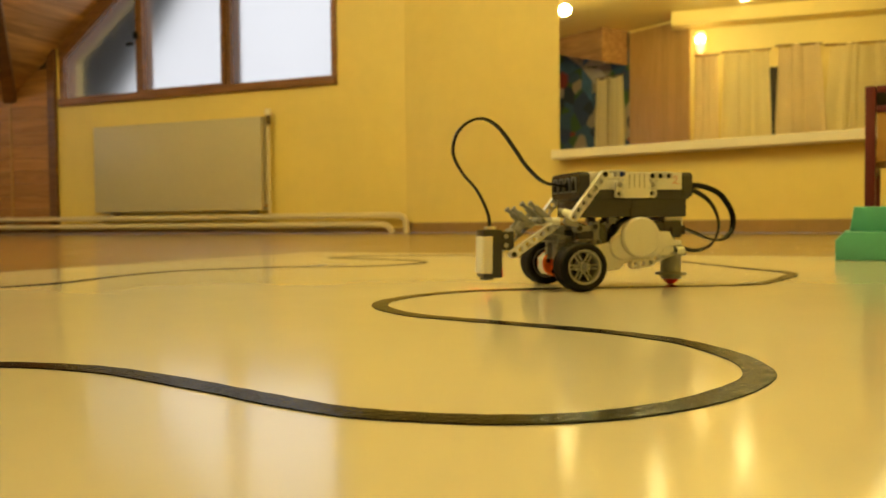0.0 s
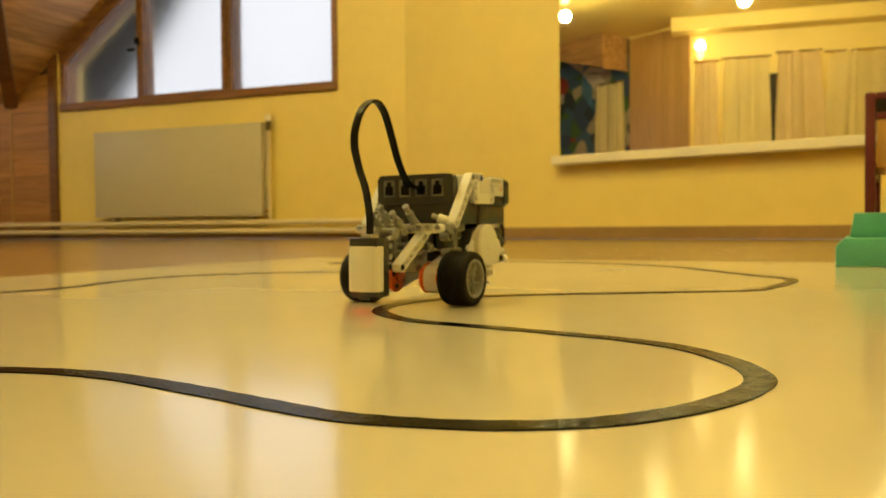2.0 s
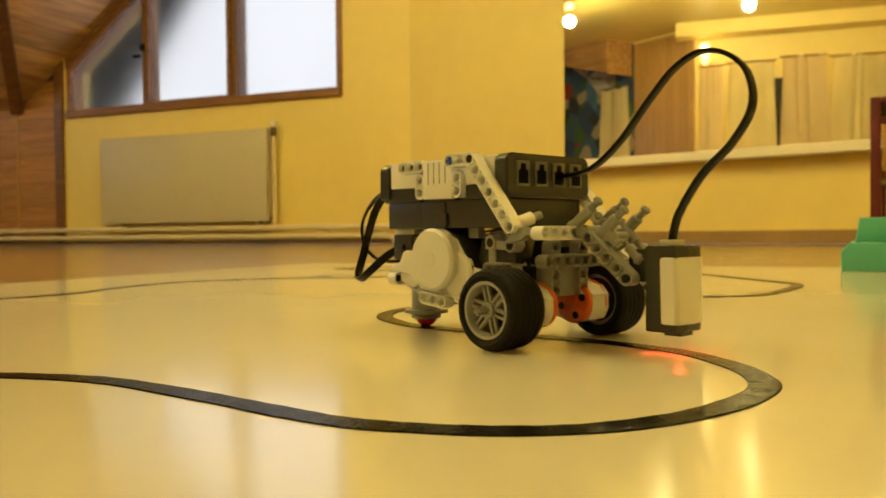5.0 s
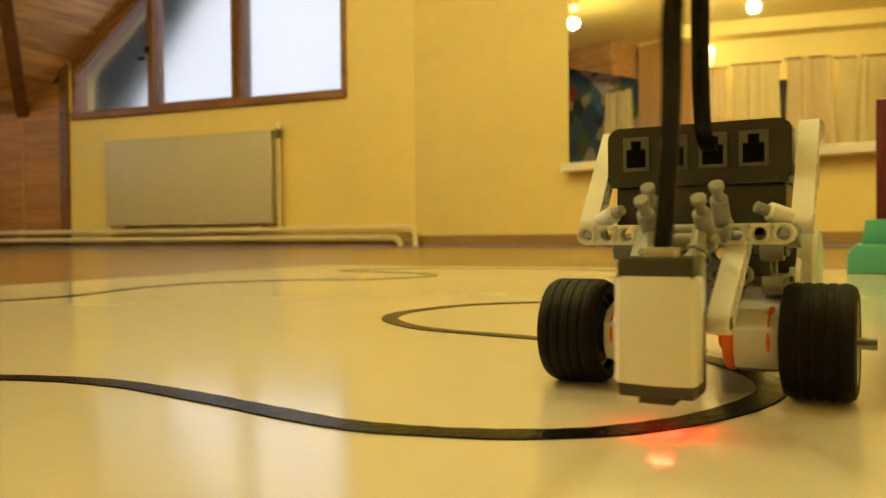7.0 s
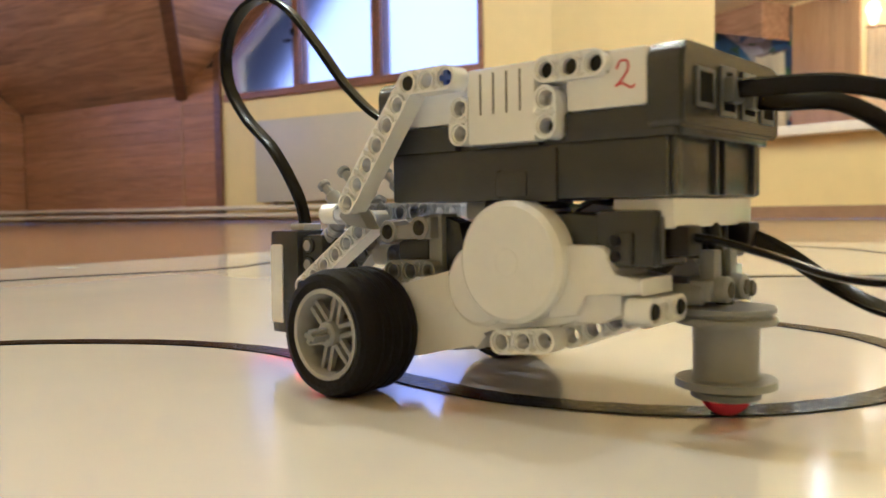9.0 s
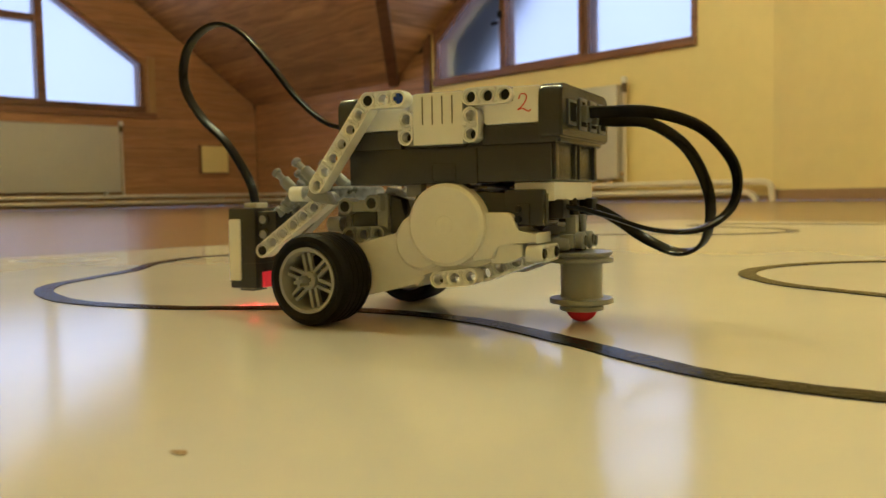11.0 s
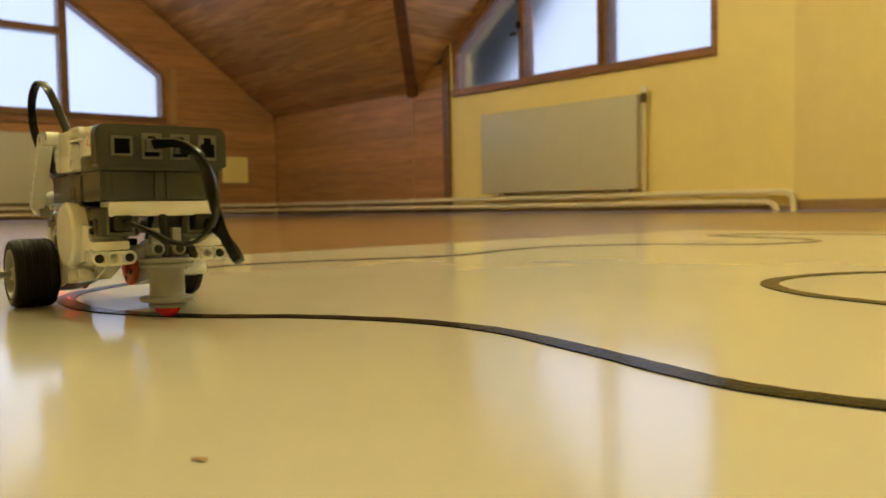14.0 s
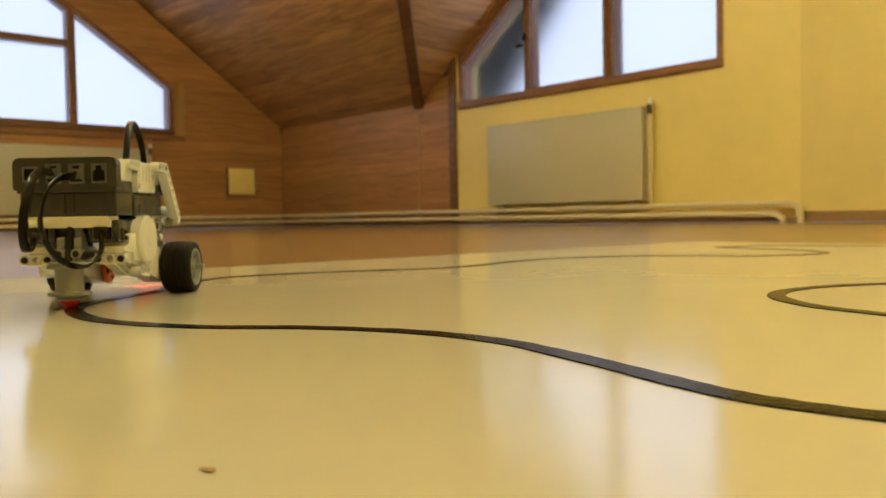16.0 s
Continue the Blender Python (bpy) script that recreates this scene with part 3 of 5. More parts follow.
def radiator(m, x0, x1, valve, label):
    top = new("radiator")
    top.matrix_basis = m
    tagged(top, label, "radiator")
    z0, z1 = 0.15, 0.745
    bm = bmesh.new()
    add_box(bm, (x0, 0.075, z0), (x1, 0.10, z1), 0.006)
    n = int((x1 - x0) / 0.05)
    part("front_panel", bm, CREAMRAD, top)
    bm = bmesh.new()
    for i in range(n):
        x = x0 + 0.03 + (x1 - x0 - 0.06) * i / (n - 1)
        add_box(bm, (x - 0.012, 0.055, z0 + 0.02), (x + 0.012, 0.074, z1 - 0.02))
    part("convector_fins", bm, PIPE, top, smooth=False)
    part("back_panel", box((x0, 0.03, z0), (x1, 0.052, z1), 0.006), CREAMRAD, top)
    part("top_grille", box((x0, 0.03, z1 - 0.004), (x1, 0.102, z1 + 0.006), 0.003), CREAMRAD, top)
    xv = x1 if valve > 0 else x0
    part("valve_body", rod((xv + 0.03 * valve, 0.06, 0.70), (xv + 0.03 * valve, 0.06, 0.76), 0.018), OLDBRASS, top, "darkened brass radiator valve")
    part("valve_knob", rod((xv + 0.03 * valve, 0.06, 0.76), (xv + 0.03 * valve, 0.06, 0.80), 0.02), SILLWHITE, top)
    part("riser_pipe", rod((xv + 0.03 * valve, 0.06, 0.09), (xv + 0.03 * valve, 0.06, 0.70), 0.011), PIPE, top)
    part("drain_stub", rod((xv + 0.03 * valve, 0.06, 0.18), (xv, 0.06, 0.18), 0.012), BRASS, top)
    for x in (x0 + 0.12, x1 - 0.12):
        part("bracket", box((x - 0.015, 0.0, 0.12), (x + 0.015, 0.06, 0.20), 0.003), PIPE, top)
    return top


radiator(F1, -4.461, -3.06, 1, "cream enamelled flat panel radiator under the dormer window")
radiator(F3, 1.49, 2.95, -1, "cream enamelled flat panel radiator under the gable window")


def pipe_run(name, m, x0, x1, z, r, label, ends=False):
    top = new(name)
    top.matrix_basis = m
    tagged(top, label, "heating pipe")
    part("pipe", rod((x0, 0.07, z), (x1, 0.07, z), r, 14), PIPE, top)
    if ends:
        pts = spline([(x1 - 0.01, 0.07, z), (x1 + 0.06, 0.07, z - 0.003), (x1 + 0.10, 0.07, z - 0.03), (x1 + 0.11, 0.07, -0.003)], 5)
        part("elbow", sweep(pts, 2 * r, 2 * r, (0, 1, 0)), PIPE, top)
    x = x0 + 0.4
    while x < x1 - 0.2:
        part("clip", box((x - 0.012, 0.0, z - r - 0.004), (x + 0.012, 0.07, z + r + 0.004), 0.003), PIPE, top)
        x += 0.9


pipe_run("heating_pipe", F1, S_END + 0.05, -2.16, 0.108, 0.017, "cream painted heating pipe running along the wall foot", True)
pipe_run("heating_pipe", F1, S_END + 0.05, -2.26, 0.052, 0.017, "cream painted lower heating pipe along the wall foot", True)
pipe_run("heating_pipe", F3, 0.05, 5.5, 0.108, 0.017, "cream painted heating pipe along the gable wall")
pipe_run("heating_pipe", F3, 0.05, 5.5, 0.052, 0.017, "cream painted lower heating pipe along the gable wall")
vent = new("wall_hatch")
vent.matrix_basis = F3
tagged(vent, "small square cream hatch cover on the wooden wall", "hatch")
part("cover", box((0.37, 0.02, 0.335), (0.66, 0.055, 0.60), 0.006), YELLOW, vent)
part("rim", ring_bar([(0.36, 0.325), (0.67, 0.325), (0.67, 0.61), (0.36, 0.61)], [(0.38, 0.345), (0.65, 0.345), (0.65, 0.59), (0.38, 0.59)], 0.012, 0.05), TRIMWOOD, vent, smooth=False)

# baseboards
tagged(finish("baseboard", box((0.0, 0.0, 0.0), (L4, 0.018, 0.06), 0.004), BASEBOARD, m=F4), "brown wooden baseboard", "baseboard", kind="structure")
tagged(finish("baseboard", box((S_END, 0.022, 0.0), (S_BEND, 0.030, 0.03)), BASEBOARD, m=F1), "brown wooden baseboard behind the pipes", "baseboard", kind="structure")
tagged(finish("baseboard", box((0.03, 0.022, 0.0), (DEPTH, 0.030, 0.03)), BASEBOARD, m=F3), "brown wooden baseboard of the gable wall", "baseboard", kind="structure")
tagged(finish("trim", prism([(-4.868, 1.30), (-4.868, 1.372), (-3.66, 2.242), (-3.66, 2.206)], 0.001, 0.014), TRIMWOOD, m=F1), "brown wooden trim between the slanted window edge and the roof", "trim", kind="structure")
tagged(finish("trim", box((S_POST - 0.07, 0.0, 0.0), (S_POST + 0.005, 0.03, 1.36), 0.006), TRIMWOOD, m=F1), "upright wooden corner trim between boards and paint", "trim", kind="structure")

tagged(finish("trim", box((S_VALLEY - 0.012, 0.018, 0.12), (S_VALLEY + 0.006, 0.024, 1.0), 0.002), PALEWOOD, m=F1), "thin pale batten over the joint of the boards", "trim", kind="structure")

# ---------------------------------------------------------------- mirror wall
mirror = new("wall_mirror_panel")
mirror.matrix_basis = F4
tagged(mirror, "wide frameless wall mirror above a white ledge", "mirror")
part("mirror_glass", box((1.08, 0.004, 0.43), (L4 - 0.15, 0.012, 2.25)), MIRROR, mirror, smooth=False)
tagged(finish("mirror_ledge", box((1.07, 0.0, 0.385), (L4 - 0.1, 0.09, 0.43), 0.006), SILLWHITE, m=F4), "white painted wooden ledge under the mirror", "ledge")


def sconce(m, label):
    top = new("wall_lamp")
    top.matrix_basis = m
    tagged(top, label, "wall lamp")
    part("back_plate", lathe([(0.045, 0), (0.05, 0.006), (0.03, 0.016)], pose(0, 0, 0, -90)), BRASS, top)
    part("arm", sweep(spline([(0, 0.01, 0), (0, 0.07, -0.03), (0, 0.11, 0.0), (0, 0.11, 0.04)], 6), 0.012, 0.012, (1, 0, 0)), BRASS, top)
    part("shade", lathe([(0.02, -0.04), (0.045, 0.0), (0.06, 0.12), (0.058, 0.2), (0.04, 0.22)], pose(0, 0.11, 0.04)), BULB, top, "lit warm glass shade")


# one visible lamp between the curtains; three unseen ones added as warm fill
for mm, lab in ((F6 @ pose(-4.28, 0, 2.10), "lit brass wall lamp between curtains"), (F6 @ pose(-1.4, 0, 2.02), "unseen brass wall lamp added above curtains as warm fill"), (F6 @ pose(0.2, 0, 2.0), "unseen brass wall lamp added on the yellow wall as fill"),
                (m6 @ pose(2.0, 0, 1.9), "unseen brass wall lamp added on the end wall as fill")):
    sconce(mm, lab)
    lamp("wall_lamp_or_fill_light", "POINT", mm @ pose(0, 0.16, 0.16), LAMPW * 1.3, LAMPC, radius=0.06)


def ceiling_lamp(p):
    top = new("ceiling_lamp")
    top.matrix_basis = Matrix.Translation(p)
    tagged(top, "small lit ceiling lamp with a warm glass shade", "ceiling lamp", "ceiling lamps")
    part("base", lathe([(0.05, -0.02), (0.06, -0.012), (0.06, 0.0)]), BRASS, top)
    part("stem", rod((0, 0, -0.035), (0, 0, -0.012), 0.012), BRASS, top)
    part("shade", lathe([(0.03, -0.10), (0.045, -0.094), (0.05, -0.065), (0.04, -0.04), (0.02, -0.034)]), BULB, top, "lit warm glass shade")
    lamp("ceiling_lamp_light", "POINT", Matrix.Translation(p - Vector((0, 0, 0.24))), CEILW, LAMPC, radius=0.06)


# -4.4, -2.7 and -2.9 follow glints; the unseen rest are added along the rows
for s_, k_ in ((-4.4, 3.65), (-2.7, 3.1), (-1.0, 2.55), (-2.9, 4.72), (-1.2, 4.2), (0.4, 3.6)):
    ceiling_lamp(at1(s_, k_, CEIL))

# ---------------------------------------------------------------- what the mirror shows: curtains, mural, boards on the wall across


def curtain(m, x0, x1, z0, z1, material, label, lean=0.0, folds=9):
    bm = bmesh.new()
    folds = folds * 0.55
    nx, nz = 48, 8
    grid = []
    for j in range(nz + 1):
        v = j / nz
        row = []
        for i in range(nx + 1):
            u = i / nx
            x = x0 + (x1 - x0) * (u + (u - 0.5) * (0.10 - 0.22 * v * v)) + 0.012 * math.sin(u * 23 + v * 2) + lean * (1 - v) * (u if lean > 0 else 1 - u)
            y = 0.06 + 0.02 * math.sin((u + 0.05 * math.sin(u * 9 + x0)) * folds * 6.28 + 0.5 * math.sin(v * 3)) * (0.45 + 0.55 * (1 - v)) * (0.6 + 0.4 * math.sin(u * 17 + x0)) + 0.012 * math.sin(u * 11 + x1)
            row.append(bm.verts.new((x, y, z0 + (z1 - z0 + 0.02 * math.sin(u * 14 + x0 * 5)) * v)))
        grid.append(row)
    for j in range(nz):
        for i in range(nx):
            bm.faces.new((grid[j][i], grid[j][i + 1], grid[j + 1][i + 1], grid[j + 1][i]))
    out = bmesh.ops.solidify(bm, geom=list(bm.faces), thickness=0.004)
    top = new("curtain")
    top.matrix_basis = m
    tagged(top, label, "curtain", "curtains")
    part("cloth", bm, material, top)
    part("rail", rod((x0, 0.06, z1 + 0.01), (x1, 0.06, z1 + 0.01), 0.01), TRIMWOOD, top)
    return top


curtain(F5, -5.95, -5.42, 0.05, 2.02, CURTAIN, "gathered pale yellow curtain in front of the mural")
curtain(F6, -4.36, -4.06, 0.05, 2.08, CURTAINPALE, "pale curtain drawn beside the boards", folds=5)
curtain(F6, -4.04, -3.46, 0.05, 2.10, CURTAIN, "light yellow drawn curtain", folds=8)
curtain(F6, -3.42, -2.9, 0.05, 2.13, CURTAINPALE, "pale curtain pulled aside from a dark gap", lean=0.10, folds=8)
curtain(F6, -2.88, -1.9, 0.05, 2.10, CURTAIN, "light yellow curtain with narrow folds", folds=12)
# thin dark panel on the wall where the curtains part
tagged(finish("dark_panel", box((-3.48, 0.002, 0.05), (-3.2, 0.012, 1.9)), DARK, m=F6), "dark panel on the wall behind the curtains", "opening", kind="structure")
bp = new("board_panel")
bp.matrix_basis = F5
tagged(bp, "tall panel of light brown wooden boards", "wood panel")
for i in range(9):
    part("board", box((-5.36 + i * 0.107, 0.002, 0.0), (-5.36 + i * 0.107 + 0.104, 0.03, 2.56), 0.004), PALEWOOD, bp, smooth=False)
mu = new("mural")
mu.matrix_basis = F5
tagged(mu, "dark painted mural of leaves and a white flower", "mural")
part("ground_paint", box((-7.55, 0.002, 0.3), (-5.38, 0.010, 2.58)), MURAL, mu, smooth=False)
for i in range(7):
    a = radians(-70 + i * 40)
    l = 0.55 + 0.12 * (i % 3)
    c, d = Vector((-6.25, 2.25)), Vector((math.cos(a), math.sin(a)))
    s = Vector((-d.y, d.x)) * 0.11
    part("petal", prism([tuple(c), tuple(c + d * l * 0.5 + s), tuple(c + d * l), tuple(c + d * l * 0.5 - s)], 0.012 + i * 0.001, 0.016 + i * 0.001), MURALWHITE if i % 3 else MURALBLUE, mu, smooth=False)
tagged(finish("sloped_panel", prism([(-7.6, 2.6), (-5.40, 2.6), (-5.40, 2.14), (-6.7, 2.5), (-7.6, 2.56)], 0.02, 0.5), ROOFWOOD, m=F5), "sloping brown wooden ceiling edge over the mural", "ceiling edge", kind="structure")
tagged(finish("ceiling_beam", box((-4.62, 0.0, 2.43), (S_LAST, 0.3, 2.6), 0.01), YELLOW, m=F6), "cream boxed beam under the ceiling", "beam", kind="structure")

# ---------------------------------------------------------------- teal plastic thing and maroon chair


def teal_block():
    top = new("stepped_block")
    top.matrix_basis = pose(0.575, 1.20, 0, 0, 0, -27)
    tagged(top, "stepped teal plastic block with a round hole", "plastic block")
    part("foot", prism([(0.0, 0.0), (0.34, 0.0), (0.34, 0.042), (0.012, 0.042), (0.0, 0.03)], 0.0, 0.20, 0.004), TEAL, top)
    part("upper_step", prism([(0.018, 0.042), (0.33, 0.042), (0.33, 0.079), (0.024, 0.079)], 0.05, 0.20, 0.004), TEAL, top)
    # shallow black dish in place of a shaded hole
    part("hole_shade_dish", lathe([(0.010, 0), (0.012, 0.004), (0.007, 0.004), (0.006, 0.001)], pose(0.085, 0.0525, 0.060, 90)), LBLACK, top, "round hole shade as black colour")


teal_block()


def chair():
    top = new("child_chair")
    top.matrix_basis = pose(0.962, 1.87, 0, 0, 0, -30)
    tagged(top, "small chair with maroon tube frame and a wooden back", "chair")
    for x in (0.0, 0.34):
        part("back_post", box((x, 0, 0), (x + 0.022, 0.022, 0.36), 0.004), MAROON, top)
        part("front_leg", box((x, 0.30, 0), (x + 0.022, 0.322, 0.20), 0.004), MAROON, top)
        part("side_rail", box((x + 0.003, 0.022, 0.17), (x + 0.019, 0.30, 0.19), 0.003), MAROON, top)
    part("top_rail", box((0.022, 0.002, 0.345), (0.34, 0.02, 0.36), 0.003), MAROON, top)
    # black strip that fills the space between the two rails
    part("dark_strip", box((0.022, 0.006, 0.315), (0.34, 0.016, 0.345), 0.002), LBLACK, top)
    part("mid_rail", box((0.022, 0.002, 0.300), (0.34, 0.02, 0.315), 0.003), MAROON, top)
    part("back_board", box((0.024, 0.006, 0.19), (0.338, 0.016, 0.30), 0.002), PALEWOOD, top, "pale wooden back board")
    part("seat", box((0.0, 0.02, 0.19), (0.362, 0.33, 0.205), 0.004), PALEWOOD, top, "pale wooden seat")


chair()

# ---------------------------------------------------------------- the line-following robot (x ahead, y to its left, z up; origin under the axle)
MM = 0.001


def mmv(*p):
    return tuple(c * MM for c in p)


def mbox(lo, hi, bevel=0.0):
    return box(mmv(*lo), mmv(*hi), bevel * MM)


def mprism(pts, y0, y1, bevel=0.0):
    return prism([mmv(*p) for p in pts], y0 * MM, y1 * MM, bevel * MM)


def ycyl(x, z, y0, y1, r, bevel=0.6, seg=28):
    """A disc about an axis along y."""
    a, b = mmv(x, y0, z), mmv(x, y1, z)
    m, l = rod_matrix(a, b)
    c = bevel * MM
    r = r * MM
    return lathe([(r - c, 0), (r, c), (r, l - c), (r - c, l)], m, seg)


robot = new("robot_car")
tagged(robot, "small line-following robot of white and grey plastic bricks", "robot")


def rp(name, bm, material, label="", parent=None, smooth=True):
    return part(name, bm, material, parent or robot, label, smooth)


def port(x, y, z, sign, w=11.0, h=14.0):
    """A phone-style socket in an end face; sign: which way it faces along x."""
    p = rp("port", mbox((min(x, x + 0.8 * sign), y - w / 2, z - h / 2), (max(x, x + 0.8 * sign), y + w / 2, z + h / 2), 0.5), LSOCKET, "grey socket frame")
    x1 = x + 0.9 * sign
    # no recess here: black blocks give the opening its shade
    bm = mbox((min(x, x1), y - w / 2 + 1.5, z - h / 2 + 1.5), (max(x, x1), y + w / 2 - 1.5, z + h / 2 - 5))
    add_box(bm, mmv(min(x, x1), y - w / 2 + 3.4, z + h / 2 - 5.2), mmv(max(x, x1), y + w / 2 - 3.4, z + h / 2 - 1.6))
    part("socket", bm, SOCKSHADE, p, "black block standing in for the shaded socket opening", smooth=False)
    return p


def brick():
    b = rp("brick_body", mbox((-113.5, -31.6, 81), (-6, 31.6, 93), 1.0), LGREY, "dark grey controller housing")
    rp("battery_box", mbox((-110, -33.5, 64.8), (-9, 33.5, 81.2), 1.2), LGREY, "dark grey battery housing")
    for s in (1, -1):
        y0, y1 = sorted((33.0 * s, 34.6 * s))
        part("seam_rib", mbox((-76, y0, 64.3), (-56, y1, 80), 0.5), LGREY, b)
        part("latch_tab", mbox((-66, min(33.0 * s, 35.3 * s), 65.6), (-54, max(33.0 * s, 35.3 * s), 74), 1.6), LGREY, b)
    for y in (-3.2, 3.2):
        part("tail_rib", mbox((-111.4, y - 1.3, 65.4), (-109.6, y + 1.3, 81), 0.5), LGREY, b)
    for y in (-29, 29):
        part("tail_rib", mbox((-111.2, y - 2.4, 65.4), (-109.6, y + 2.4, 81), 0.5), LGREY, b)
    # end caps with rounded corners
    for x0, x1 in ((-14.5, -4.5), (-115.5, -105)):
        bm = bmesh.new()
        pts = []
        w, z0, z1, r = 36.0, 83.0, 105.8, 5.0
        for cx, cz, a0 in ((w - r, z1 - r, 0), (-w + r, z1 - r, 90), (-w + r, z0 + 2, 180), (w - r, z0 + 2, 270)):
            rr = r if cz > 90 else 2
            sx = cx if cz > 90 else math.copysign(w - 2, cx)
            for k in range(5):
                a = radians(a0 + 22.5 * k)
                pts.append((sx + rr * math.cos(a), cz + rr * math.sin(a)))
        va = [bm.verts.new(mmv(x0, y, z)) for y, z in pts]
        vb = [bm.verts.new(mmv(x1, y, z)) for y, z in pts]
        f1, f2 = bm.faces.new(va), bm.faces.new(vb[::-1])
        for i in range(len(pts)):
            j = (i + 1) % len(pts)
            bm.faces.new((va[i], vb[i], vb[j], va[j]))
        bmesh.ops.bevel(bm, geom=list(f1.edges) + list(f2.edges), offset=0.9 * MM, segments=2, affect="EDGES")
        rp("end_cap", bm, LGREY, "dark grey end cap with sockets")
    rp("top_shell", mbox((-105, -31.8, 89.5), (-14.5, 31.8, 105.8), 2.0), LWHITE, "white upper shell")
    for y in (-23.5, -8.2, 7.1, 22.4):
        port(-4.5, y, 94.6, 1)
    for y in (7.0, -8.7, -24.4):
        port(-115.5, y, 94.3, -1)
    u = rp("usb_port", mbox((-116.3, 17.2, 88.6), (-115.5, 28.6, 99.4), 0.5), LSOCKET)
    # black block as the shade of the USB opening
    part("usb_socket", mbox((-116.5, 18.8, 90), (-114, 27.0, 98)), SOCKSHADE, u, smooth=False)
    for s in (1, -1):
        for x0, x1 in ((-112.5, -79), (-70, -47.0), (-38.2, -6.5)):
            ya, yb = sorted((31.0 * s, 34.6 * s))
            part("side_rail", mbox((x0, ya, 81), (x1, yb, 89.4), 0.8), LGREY, b)
        for x0, x1, w in ((-105.2, -80, 35.2), (-41, -14.3, 33.8)):
            ya, yb = sorted((31.0 * s, w * s))
            rp("side_shell", mbox((x0, ya, 89.6), (x1, yb, 105.4 if w > 35 else 105.2), 1.2), LWHITE)
        # ribbed clip plate and its holes
        y0, y1 = sorted((35.0 * s, 38.6 * s))
        c = rp("clip_plate", mbox((-71.2, min(31 * s, 38.2 * s), 82), (-46.2, max(31 * s, 38.2 * s), 105.2), 1.2), LWHITE, "white ribbed clip plate")
        # grey strips paint the shade of four slots; nothing is cut
        for i in range(4):
            x = -51.4 - i * 4.9
            ya, yb = sorted((37.6 * s, 38.33 * s))
            part("slot_shade", mbox((x - 0.3, ya, 91), (x + 0.3, yb, 103.4)), LSOCKET, c, smooth=False)
        for x in (-42.4, -74.5):
            bm = liftarm(mmv(x, 34.6 * s, 86.0), (0, 0, 1), (0, 1, 0), 2, thick=0.0072)
            part("hole_strip", bm, LWHITE, c)
        bm = liftarm(mmv(-74.6, 34.7 * s, 102.0), (-1, 0, 0), (0, 1, 0), 3, thick=0.0074)
        part("hole_strip", bm, LWHITE, c)
        # black strip puts the depth shade of the top holes into colour
        ya, yb = sorted((34.9 * s, 35.6 * s))
        part("hole_shade_strip", mbox((-93.6, ya, 99.2), (-71.6, yb, 104.8)), LBLACK, c, "black strip standing in for the shade inside the holes", smooth=False)


def bent_beam(s):
    y, zc = 40.4 * s, 103.0
    b = rp("bent_beam", liftarm(mmv(-26, y + 0.02, zc), (30.0, 0, -38.5), (0, 1, 0), 7), LWHITE, "white bent beam with round holes")
    part("short_leg", liftarm(mmv(-26, y, zc), (-1, 0, 0), (0, 1, 0), 3), LWHITE, b)
    ya, yb = sorted(((40.4 - 3) * s, (40.4 + 3.2) * s))
    part("pin", ycyl(-26, zc, ya, yb, 2.35, 0.2, 12), LBLACK, b, "black pin")
    bm = mbox((-42 - 2.3, ya, zc - 0.8), (-42 + 2.3, yb, zc + 0.8))
    add_box(bm, mmv(-42 - 0.8, ya, zc - 2.3), mmv(-42 + 0.8, yb, zc + 2.3))
    part("axle_pin", bm, BLUE, b, "blue cross axle", smooth=False)


